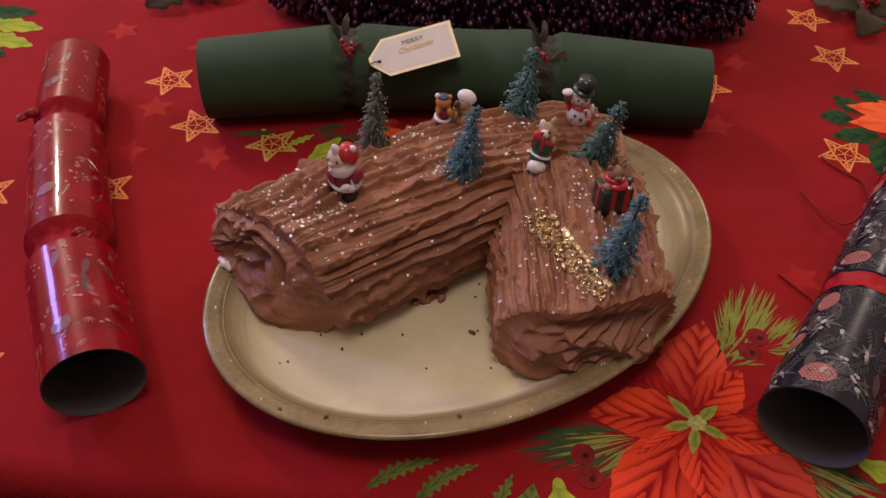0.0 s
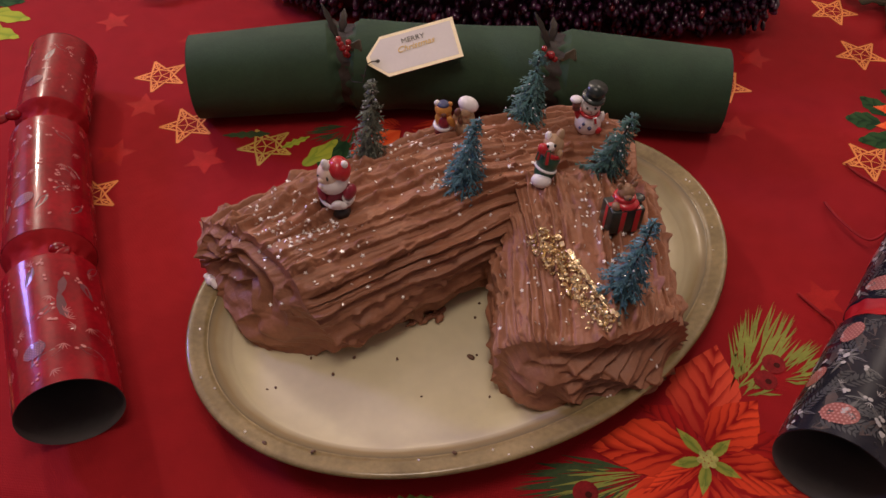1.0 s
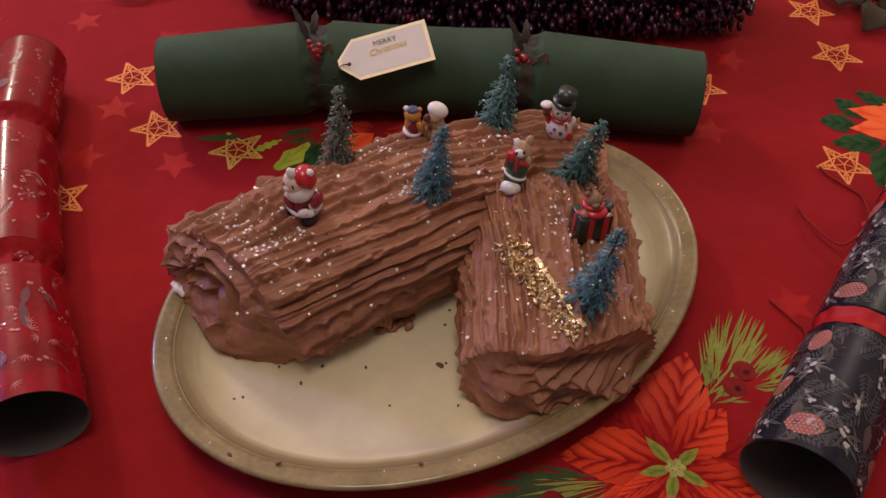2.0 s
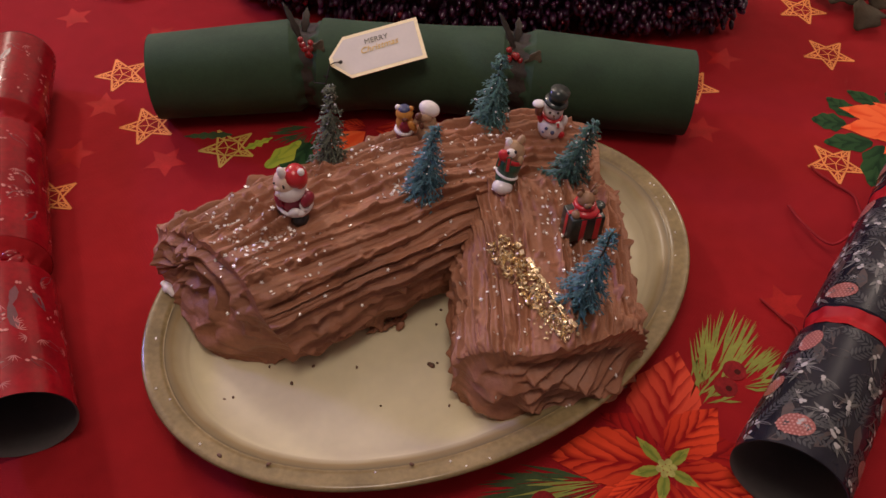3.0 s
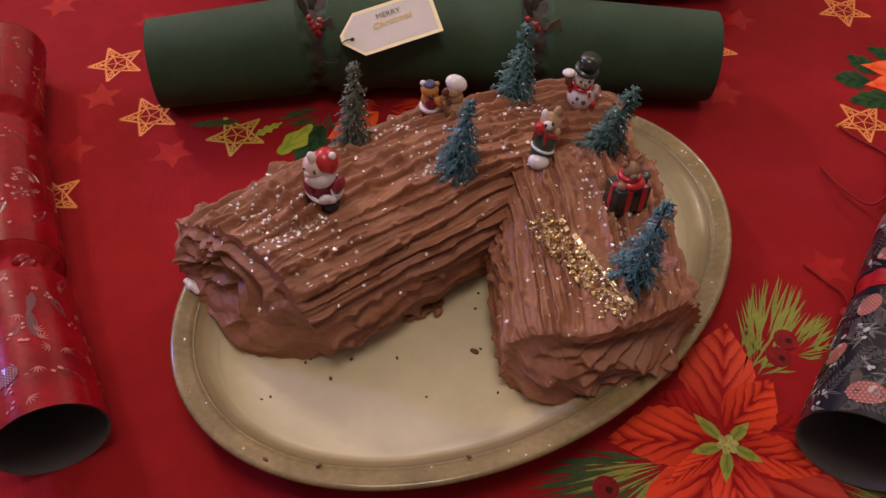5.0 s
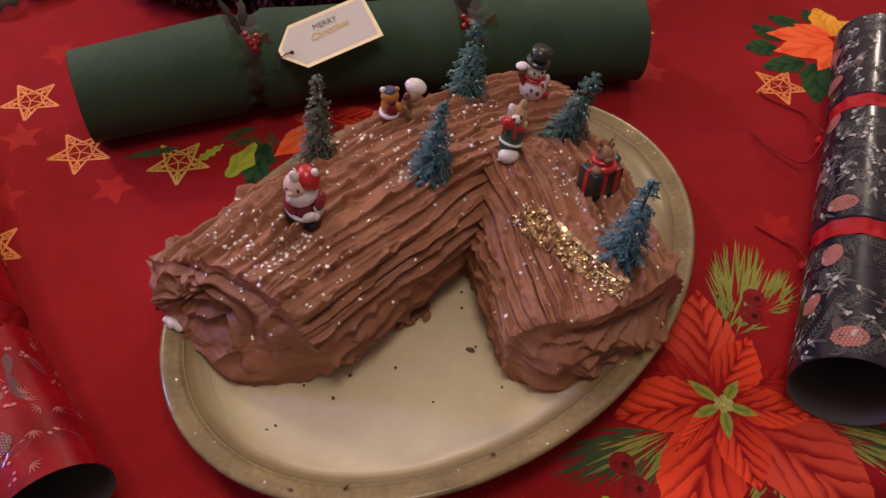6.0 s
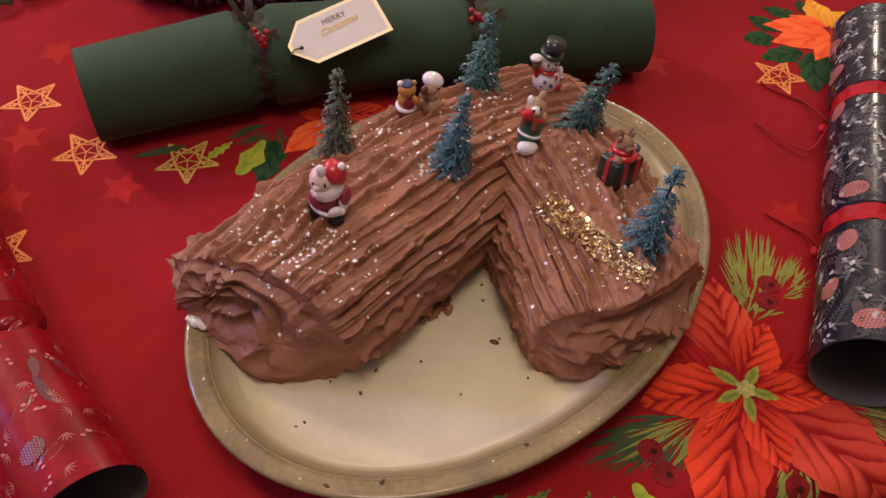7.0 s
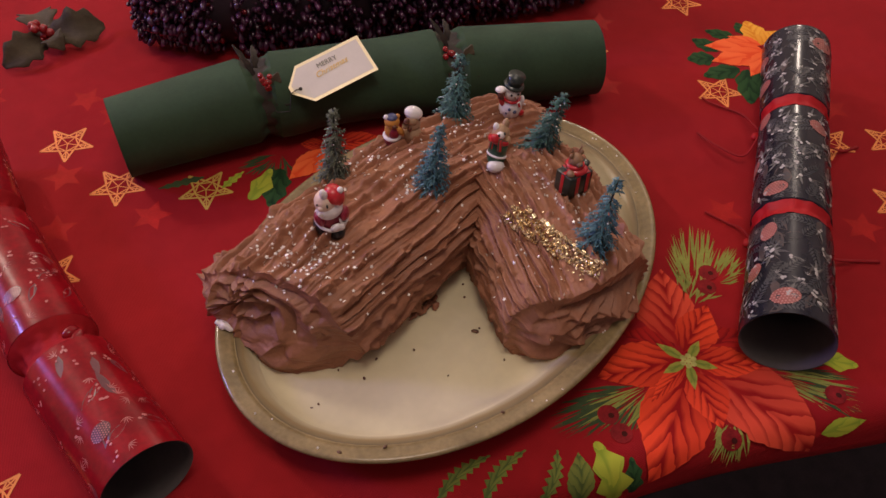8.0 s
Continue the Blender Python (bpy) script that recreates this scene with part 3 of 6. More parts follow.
    # a leafy corner of the next motif
    for b, t, w, m in (((-0.345, 0.330), (-0.296, 0.316), 0.010, LEAF_YG), ((-0.345, 0.312), (-0.298, 0.293), 0.010, LEAF_YG), ((-0.350, 0.345), (-0.306, 0.340), 0.010, LEAF_DK), ((-0.35, 0.30), (-0.314, 0.281), 0.009, LEAF_DK)):
        leaf_mesh("printed_leaf", b, t, w, w, m, 0.0005, lobes=4, seg=18)
    # stars
    for c, t, m in (((-0.190, 0.2424), 41, STAR_GOLD), ((-0.1650, 0.1897), 40, STAR_GOLD), ((-0.1137, 0.1664), 43, STAR_OLIVE), ((0.2544, 0.1309), 41, STAR_GOLD),
                    ((0.290, 0.2385), 42, STAR_GOLD), ((0.290, 0.292), 54, STAR_GOLD), ((0.186, 0.209), 50, STAR_GOLD), ((-0.213, 0.129), 40, STAR_GOLD),
                    ((0.294, 0.056), 20, STAR_GOLD), ((0.335, 0.042), 44, STAR_GOLD), ((0.298, -0.008), 40, STAR_GOLD), ((-0.255, -0.004), 34, STAR_GOLD), ((-0.285, 0.130), 40, STAR_GOLD),
                    ((0.37, 0.25), 30, STAR_GOLD), ((-0.02, 0.31), 50, STAR_GOLD)):
        star(c, 0.0178, t, m)
    for c, t in (((-0.196, 0.211), 95), ((-0.206, 0.165), 80), ((-0.150, 0.156), 60), ((0.181, 0.166), 70), ((0.187, 0.028), 95), ((-0.172, 0.285), 50), ((-0.155, 0.262), 75), ((0.215, 0.238), 60),
                 ((0.262, -0.016), 50), ((0.320, 0.085), 80), ((-0.265, 0.262), 20), ((-0.06, 0.275), 60), ((-0.235, 0.31), 40), ((-0.10, 0.40), 40), ((0.30, 0.36), 10)):
        faint_star(c, 0.0135, t)


cloth_print()

# ---- the stoneware platter ----
PLATE_C, PLATE_A, PLATE_B, PLATE_TURN = (0.0020, 0.0425), 0.1447, 0.1053, 0.4500


def plate_point(angle, inset, z):
    x, y = (PLATE_A - inset) * math.cos(angle), (PLATE_B - inset) * math.sin(angle)
    c, s = math.cos(PLATE_TURN), math.sin(PLATE_TURN)
    return (PLATE_C[0] + c * x - s * y, PLATE_C[1] + s * x + c * y, z)


def lathe(prof, seg, close_first=False):
    verts, faces = [], []
    for d, z in prof:
        verts += [plate_point(2 * math.pi * k / seg, d, z) for k in range(seg)]
    for i in range(len(prof) - 1):
        for k in range(seg):
            a, b = i * seg + k, i * seg + (k + 1) % seg
            faces.append((a, b, b + seg, a + seg))
    if close_first:
        faces.append(tuple(range(seg))[::-1])
    return verts, faces


def glaze_fade():
    m = mat("olive_to_cream_glaze", (0.5, 0.4, 0.25), 0.34, 0, 0.1, 45, 0.06, 200, coat=0.13)
    nt = m.node_tree
    uv = nt.nodes.new("ShaderNodeUVMap")
    uv.uv_map = "fade"
    sep = nt.nodes.new("ShaderNodeSeparateXYZ")
    nt.links.new(uv.outputs[0], sep.inputs[0])
    cloud = nt.nodes.new("ShaderNodeTexNoise")
    cloud.inputs["Scale"].default_value = 60
    nt.links.new([n for n in nt.nodes if n.type == "TEX_COORD"][0].outputs["Object"], cloud.inputs["Vector"])
    add = nt.nodes.new("ShaderNodeMath")
    add.operation = "MULTIPLY_ADD"
    add.inputs[1].default_value = 0.25
    nt.links.new(cloud.outputs[0], add.inputs[0])
    nt.links.new(sep.outputs[0], add.inputs[2])
    ramp = nt.nodes.new("ShaderNodeValToRGB")
    e = ramp.color_ramp.elements
    e[0].position, e[0].color = 0.12, (0.135, 0.105, 0.055, 1)
    e[1].position, e[1].color = 0.98, (0.67, 0.605, 0.40, 1)
    mid = e.new(0.55)
    mid.color = (0.30, 0.225, 0.110, 1)
    nt.links.new(add.outputs[0], ramp.inputs[0])
    nt.links.new(ramp.outputs[0], nt.nodes["Principled BSDF"].inputs["Base Color"])
    return m


GLAZE_FADE = glaze_fade()


def platter():
    plate = thing("serving_platter", "oval cream stoneware platter with an olive glazed rim", "platter")
    # the well is dished; the glaze turns olive on the flange
    well = [(0.0200, 0.0105), (0.0225, 0.0082), (0.0260, 0.0066), (0.0310, 0.0058), (0.045, 0.0054), (0.070, 0.0052), (0.095, 0.0052)]
    v, f = lathe(well, 128)
    f.append(tuple(len(v) - 128 + k for k in range(128)))
    raw_part("well", v, f, CREAM_GLAZE, plate)
    v, f = lathe([(0.0100, 0.0190), (0.0108, 0.0186), (0.0125, 0.0182), (0.0140, 0.0172), (0.0165, 0.0150), (0.0180, 0.0130), (0.0200, 0.0105)], 128)
    band = raw_part("inner_rim_band", v, f, GLAZE_FADE, plate, "olive glaze thinning to cream")
    fade = band.data.uv_layers.new(name="fade")
    for loop in band.data.loops:
        fade.data[loop.index].uv = ((loop.vertex_index // 128) / 6, (loop.vertex_index % 128) / 128)
    rim = [(0.0330, 0.0000), (0.0290, 0.0000), (0.0270, 0.0022), (0.0150, 0.0098), (0.0040, 0.0158), (0.0008, 0.0180), (-0.0004, 0.0196), (0.0002, 0.0208), (0.0016, 0.0212), (0.0034, 0.0207), (0.0070, 0.0200), (0.0088, 0.0196), (0.0094, 0.0189), (0.0100, 0.0190)]
    v, f = lathe(rim, 128, True)
    raw_part("rim", v, f, OLIVE_GLAZE, plate, "olive glazed rim")
    return plate


platter()

# ---- the yule log ----


def valley(phase, sharp=0.30):
    """0 on rounded ridges, 1 at the bottom of narrow furrows."""
    d = np.abs(phase - np.round(phase))
    return np.exp(-(d / (sharp * 0.5)) ** 2)


def sawtooth(phase, crest):
    """0 in the grooves, rising slowly to 1 at the crest and dropping steeply after it."""
    fr = phase - np.floor(phase)
    return np.where(fr < crest, (fr / crest) ** 0.62, ((1 - fr) / (1 - crest)) ** 1.2)


def log_tube(centre, a0, a1, half_w, crown, base_z, seed, n_len, n_round, n_cap, swirl, cap_start=False, cap_end=False, furrow=0.0074, depth=0.0034, sink=None, square=0.80, rounding=0.07):
    """A roll of cake, fork-furrowed along its length. centre(s) gives place and direction; a0 and a1 give where it is cut, across the section."""
    phi = np.linspace(0, 2 * np.pi, n_round, endpoint=False)
    c, s = np.cos(phi), np.sin(phi)
    v = half_w * np.sign(c) * np.abs(c) ** square
    zc = base_z + (crown - base_z) * 0.47
    z = np.where(s > 0, zc + (crown - zc) * np.abs(s) ** 0.80, zc - (zc - base_z) * np.minimum(np.abs(s) * 1.25, 1) ** 0.9)
    v = np.where(s < 0, v * (1 + 0.11 * np.abs(s) ** 0.7), v)
    seglen = np.hypot(np.diff(v, append=v[:1]), np.diff(z, append=z[:1]))
    arc = np.concatenate([[0], np.cumsum(seglen)[:-1]])
    nv, nz = v / half_w ** 2, (z - zc) / (crown - zc) ** 2
    nn = np.hypot(nv, nz) + 1e-9
    nv, nz = nv / nn, nz / nn
    low = np.clip((base_z + 0.010 - z) / 0.010, 0, 1)

    def place(sv, vv, zz):
        p, d = centre(sv)
        return np.stack([p[..., 0] - d[..., 1] * vv, p[..., 1] + d[..., 0] * vv, zz], -1)

    f = np.linspace(0, 1, n_len)[:, None]
    s0, s1 = a0(v, z)[None, :], a1(v, z)[None, :]
    S = s0 + f * (s1 - s0)
    V, Z, A = np.broadcast_to(v, S.shape), np.broadcast_to(z, S.shape), np.broadcast_to(arc, S.shape)
    warp = (fbm(S * 22 + seed, A * 25, 3.0 + seed) - 0.5) * 0.010 + (fbm(S * 60, A * 60 + seed, 1.0) - 0.5) * 0.0012
    ph = (A + warp) / furrow + 1.3 * (fbm(A * 110 + seed, S * 5, 7.0, 2) - 0.5)
    lane = np.floor(ph)
    # each drag of the fork leaves a broad ridge with a gentle back and a steep drop into the next groove
    force = np.clip(0.45 + 2.6 * (fbm(S * 13 + 5.3 * lane, lane * 1.7, seed, 2) - 0.42), 0.12, 1.45)
    force = force * np.clip(np.minimum(S - s0, s1 - S) / 0.007, 0.25, 1)
    ridge = sawtooth(ph, 0.80)
    lip = valley(ph - 0.76, 0.30) * np.clip(fbm(S * 60 + 3 * lane, lane * 2.3, seed + 4, 3) - 0.44, 0, 1) * 0.0095
    fine = valley(ph * 3.0 + 2.0 * fbm(S * 24, A * 90, seed + 2), 0.5) * 0.10
    tear = np.clip(fbm(S * 150 + 3, A * 320, 6.0 + seed, 2) - 0.57, 0, 1) * 0.0130 * valley(ph - 0.85, 0.6)
    lumps = (fbm(S * 26 + seed, A * 30, 9.0) - 0.5) * 0.0070
    grain = (fbm(S * 80, A * 700, 4.0 + seed) - 0.5) * 0.0007
    D = 0.0012 + depth * (force * (ridge - 1) - fine) + lip + tear + lumps + grain
    D = D + low * ((np.clip(fbm(S * 45 + seed, A * 0 + 2, 3.3), 0.3, 1) - 0.3) * 0.022 + (fbm(S * 150, A * 160, seed + 1) - 0.5) * 0.005)
    rag = np.exp(-f / 0.015) if cap_start else 0
    rag = rag + (np.exp(-(1 - f) / 0.02) if cap_end else 0)
    D = D + rag * ((fbm(A * 110 + seed, A * 0, S * 40) - 0.5) * 0.0040 + np.clip(fbm(A * 260 + seed, S * 90, 2.0, 2) - 0.52, 0, 1) * 0.011)
    # the cut ends are rounded over
    ease = 1 - (rounding * np.exp(-np.abs(S - s0) / 0.0050) if cap_start else 0) - (rounding * np.exp(-np.abs(s1 - S) / 0.0045) if cap_end else 0)
    V, Z = V * ease, base_z + (Z - base_z) * ease
    if sink is not None:
        Z = base_z + (Z - base_z) * sink(S, V)
    P = place(S, V + D * nv, np.maximum(Z + D * nz, base_z))
    verts, faces = [P.reshape(-1, 3)], []
    i, j = np.meshgrid(np.arange(n_len - 1), np.arange(n_round), indexing="ij")
    j2 = (j + 1) % n_round
    faces.append(np.stack([i * n_round + j, i * n_round + j2, (i + 1) * n_round + j2, (i + 1) * n_round + j], -1).reshape(-1, 4))
    count = P.shape[0] * n_round
    for use, ring, cutter, sgn in ((cap_start, 0, a0, -1), (cap_end, n_len - 1, a1, 1)):
        if not use:
            continue
        vc, zm, turns = swirl
        Vr, Zr = V[ring] + D[ring] * nv, np.maximum(Z[ring] + D[ring] * nz, base_z)
        q = np.linspace(1, 0, n_cap + 1)[1:, None]
        Vs, Zs = Vr + (V[ring] - Vr) * (1 - q ** 8), Zr + (np.maximum(Z[ring], base_z) - Zr) * (1 - q ** 8)
        VV, ZZ = vc + q * (Vs - vc), zm + q * (Zs - zm)
        rad = q * np.ones_like(VV)
        w2 = (fbm(VV * 60 + seed, ZZ * 60, 2.0) - 0.5) * 0.9
        inside = np.clip((1.0 - rad) * 5, 0, 1)
        rr = np.hypot(VV - vc, ZZ - zm)
        ang = np.arctan2(ZZ - zm, VV - vc) / (2 * np.pi)
        smear = (fbm(VV * 46 + seed, ZZ * 80, 8.0, 3) - 0.5) * 0.0100
        if turns > 0:
            # bowed strokes below the upper rim, a fan of short strokes at their start, a smeared lower half
            bow = np.clip((ZZ - 0.020) / 0.012, 0, 1) * np.clip((vc + 0.006 - VV) / 0.010, 0, 1)
            fan = np.exp(-(rr / 0.017) ** 2) * np.clip(rr / 0.004, 0, 1) * np.clip((VV - vc + 0.012) / 0.010, 0, 1)
            off = 0.0052 * bow * (sawtooth(rad * turns + 0.5 * w2, 0.75) - 0.8)
            off = off + 0.0048 * fan * (sawtooth(ang * 11 + 0.9 * w2, 0.7) - 0.6)
        else:
            # strokes that spread from a low corner towards the far side, under a ragged overhanging rim
            spread = np.clip(rr / 0.014, 0, 1) * np.clip((VV - vc + 0.004) / 0.008, 0, 1)
            away = np.maximum(VV - vc, 0)
            sweep_line = (ZZ - zm - 0.25 * away - 1.2 * away ** 2) / (0.0040 + 0.030 * away)
            off = 0.0062 * spread * (sawtooth(-sweep_line + 1.1 * w2, 0.70) - 0.8)
            off = off - 0.0050 * np.exp(-((rad - 0.80) / 0.10) ** 2) * np.clip((ZZ - 0.024) / 0.010, 0, 1)
            off = off - 0.0070 * np.exp(-((VV - vc + 0.006) / 0.008) ** 2 - ((ZZ - 0.024) / 0.007) ** 2)
        ledge = np.clip(fbm(VV * 60 + 2, ZZ * 95 + seed, 3.0, 2) - 0.52, 0, 1) * 0.017
        off = (off + smear + ledge) * inside + (fbm(VV * 160, ZZ * 420, 8.0, 2) - 0.5) * 0.0006
        crest = 1 - np.abs(2 * fbm(VV * 45 + 0.3 * w2 + seed, ZZ * 70, 52.0, 2) - 1)
        off = off + 0.0034 * (np.clip(crest - 0.76, 0, 1) / 0.24) ** 1.6 * inside
        off = off + 0.0030 * np.sin(np.pi * np.clip(1 - rad, 0, 1))
        SS = cutter(VV, ZZ) + sgn * off
        # the rim ring of the cap joins the furrowed side
        edge_s = S[ring]
        blend = np.clip((1 - rad) * 6, 0, 1)
        SS = SS * blend + edge_s * (1 - blend)
        C = place(SS, VV, ZZ)
        first = ring * n_round
        verts.append(C.reshape(-1, 3))
        prev = first + np.arange(n_round)
        for k in range(n_cap):
            cur = count + k * n_round + np.arange(n_round)
            quad = np.stack([prev, np.roll(prev, -1), np.roll(cur, -1), cur], -1)
            faces.append(quad[:, ::-1] if sgn < 0 else quad)
            prev = cur
        count += n_cap * n_round
    return np.concatenate(verts), np.concatenate(faces)


LOG_X = np.linspace(-0.16, 0.14, 601)
LOG_FIT = np.polyfit([-0.110, -0.061, 0.0, 0.045, 0.095], [0.0255, 0.0505, 0.0805, 0.0955, 0.1010], 3)
LOG_Y = np.polyval(LOG_FIT, LOG_X)
LOG_S = np.concatenate([[0], np.cumsum(np.hypot(np.diff(LOG_X), np.diff(LOG_Y)))])
LOG_S = LOG_S - np.interp(-0.061, LOG_X, LOG_S)


def main_axis(s):
    x = np.interp(s, LOG_S, LOG_X)
    y = np.polyval(LOG_FIT, x)
    g = np.polyval(np.polyder(LOG_FIT), x)
    n = np.sqrt(1 + g * g)
    return np.stack([x, y], -1), np.stack([1 / n, g / n], -1)


def main_start(v, z):
    top = -0.041 - 0.29 * v - 4 * v ** 2
    low = np.where(v < 0, -0.062 + 21 * v ** 2, -0.062 + 4 * v ** 2)
    k = np.clip((z - 0.008) / 0.044, 0, 1)
    return low + (top - low) * k


def main_stop(v, z):
    return 0.166 - 0.10 * v - 7.0 * v ** 2 - 0.006 * np.clip((z - 0.03) / 0.03, 0, 1)


def branch_axis(s):
    s = np.asarray(s, float)
    y = 0.095 - s
    x = 0.0545 + 0.002 * np.sin(s * 30)
    return np.stack([x, y], -1), np.stack([np.zeros_like(s), -np.ones_like(s)], -1)


def branch_start(v, z):
    return 0.0 * v


def branch_stop(v, z):
    return 0.128 - 8.0 * v ** 2 - 0.08 * v - 0.005 * np.clip((z - 0.02) / 0.03, 0, 1)


def yule_log():
    cake = thing("yule_log_cake", "chocolate buttercream yule log with a side branch on the platter", "cake")
    def droop(s, v):
        return 1 - 0.15 * np.clip((s - 0.075) / 0.075, 0, 1)

    v, f = log_tube(main_axis, main_start, main_stop, 0.0430, 0.0595, 0.0054, 2.0, 480, 600, 120, (0.016, 0.038, 3.6), True, True, furrow=0.0066, sink=droop)
    raw_part("main_log", v, f, CHOC, cake, "fork-furrowed chocolate main log")

    def rise(s, v):
        slump = np.clip((s - 0.06) / 0.06, 0, 1)
        return np.clip(0.45 + s / 0.045, 0, 1) ** 0.6 * (1 - 0.05 * slump - 0.10 * slump * np.clip(0.5 - v / 0.05, 0, 1))

    v, f = log_tube(branch_axis, branch_start, branch_stop, 0.0425, 0.0562, 0.0054, 11.0, 320, 600, 110, (-0.014, 0.012, -1.0), False, True, furrow=0.0062, depth=0.0042, sink=rise, square=0.66, rounding=0.05)
    raw_part("branch_log", v, f, CHOC, cake, "fork-furrowed chocolate side branch")
    bm = bmesh.new()
    ball(bm, (-0.1272, 0.0400, 0.0222), (0.0062, 0.0022, 0.0018), (8, 6, -46), seg=24)
    for v in bm.verts:
        v.co += Vector(noise.noise_vector(v.co * 500)) * 0.0009
    part("icing_edge", bm, CREAM_FILL, cake, "strip of white icing showing below the end")
    return cake


CAKE = yule_log()
bpy.context.view_layer.update()


def surface():
    """A function that gives the height and normal of the cake at a place, or None beside it."""
    from mathutils.bvhtree import BVHTree
    trees = []
    for ob in CAKE.children:
        me = ob.data
        trees.append(BVHTree.FromPolygons([v.co for v in me.vertices], [p.vertices for p in me.polygons]))

    def at(x, y):
        best = None
        for t in trees:
            loc, nor, _, _ = t.ray_cast(Vector((x, y, 0.2)), Vector((0, 0, -1)))
            if loc is not None and (best is None or loc.z > best[0].z):
                best = (loc, nor)
        return best

    return at


ON_CAKE = surface()


def seat(x, y, sunk=0.0015):
    hit = ON_CAKE(x, y)
    return (hit[0].z if hit else 0.0055) - sunk


# ---- bottle-brush trees ----


def brush_tree(base, tip, radius, material, seed, label):
    rng = random.Random(seed)
    z = seat(base[0], base[1], 0.003)
    tree = thing("bottle_brush_tree", label, "cake tree", "trees on the cake", at=(base[0], base[1], z))
    axis = Vector(tip) - Vector((base[0], base[1], z))
    h = axis.length
    q = axis.to_track_quat("Z", "Y")
    bm = bmesh.new()
    wire_path(bm, [q @ Vector((0, 0, h * k / 6)) for k in range(7)], 0.0006)
    part("trunk", bm, WIRE, tree)
    verts, faces = [], []

    def spike(a, b, w):
        d = (b - a).normalized()
        r = d.to_track_quat("Z", "Y")
        m = a.lerp(b, 0.4)
        s = len(verts)
        verts.append(q @ a)
        for k in range(3):
            verts.append(q @ (m + r @ Vector((w * math.cos(2.1 * k), w * math.sin(2.1 * k), 0))))
        verts.append(q @ b)
        for k in range(3):
            faces.append((s, s + 1 + (k + 1) % 3, s + 1 + k))
            faces.append((s + 4, s + 1 + k, s + 1 + (k + 1) % 3))

    tiers = 13
    for i in range(tiers):
        t = 0.07 + 0.90 * i / (tiers - 1)
        reach = radius * (1 - t) ** 0.85 + 0.0014
        reach *= 1 + 0.12 * math.sin(i * 2.3 + seed)
        n = max(5, int(13 * (1 - t) + 4))
        for k in range(n):
            a = 2 * math.pi * (k + rng.random() * 0.8) / n + i
            up = h * (t + rng.uniform(-0.025, 0.025))
            out = reach * rng.uniform(0.72, 1.18)
            root = Vector((0, 0, up))
            droop = -0.55 * out if t < 0.8 else 0.5 * out
            end = Vector((math.cos(a) * out, math.sin(a) * out, up + droop))
            spike(root, end, 0.00080)
            for g in range(11):
                p = root.lerp(end, rng.uniform(0.25, 0.95))
                b = a + rng.uniform(-1.3, 1.3)
                ln = 0.0030 * rng.uniform(0.6, 1.2) * (1.1 - 0.45 * t)
                spike(p, p + Vector((math.cos(b) * ln, math.sin(b) * ln, rng.uniform(-1.1, 0.3) * ln)), 0.00040)
    spike(Vector((0, 0, h * 0.93)), Vector((0, 0, h * 1.03)), 0.0006)
    tagged(raw_part("bristles", verts, faces, material, tree, smooth=False), kind="stuff")
    bm = bmesh.new()
    for k in range(16):
        t = rng.uniform(0.2, 0.95)
        a = rng.uniform(0, 6.28)
        out = (radius * (1 - t) ** 0.85 + 0.001) * rng.uniform(0.8, 1.05)
        ball(bm, q @ Vector((math.cos(a) * out, math.sin(a) * out, h * t - 0.3 * out)), rng.uniform(0.00028, 0.00055), seg=6)
    tagged(part("frost", bm, FROST, tree, "frosty white specks"), kind="stuff")
    return tree


brush_tree((-0.0467, 0.0961), (-0.0422, 0.0993, 0.0975), 0.0098, BRUSH_GREY, 1, "frosted grey-green bottle-brush tree stuck in the cake")
brush_tree((-0.001, 0.0643), (0.0057, 0.0662, 0.0972), 0.0128, BRUSH_BLUE, 2, "blue bottle-brush tree leaning on the log")
brush_tree((0.038, 0.1209), (0.0452, 0.1309, 0.0880), 0.0138, BRUSH_TEAL, 3, "teal bottle-brush tree at the back of the log")
brush_tree((0.0718, 0.0761), (0.0805, 0.0685, 0.0945), 0.0124, BRUSH_GREEN, 4, "sea-green bottle-brush tree leaning beside the snowman")
brush_tree((0.0650, -0.0052), (0.0753, 0.0011, 0.0935), 0.0128, BRUSH_BLUE, 5, "blue bottle-brush tree leaning on the side branch")

# ---- small painted figures: each one plain mesh ----


def figure(name, label, at, spin, tilt, pieces, materials, scale=1.0):
    bm = bmesh.new()
    for kind, *rest in pieces:
        kind(bm, *rest)
    z = seat(at[0], at[1], 0.0012)
    ob = new(name, mesh_of(name, bm, materials))
    ob.data.transform(Matrix.Diagonal((*scale, 1)) if isinstance(scale, tuple) else Matrix.Scale(scale, 4))
    ob.matrix_world = pose(at[0], at[1], z, tilt[0], tilt[1], spin)
    return tagged(ob, label, "figurine", "figures on the cake")


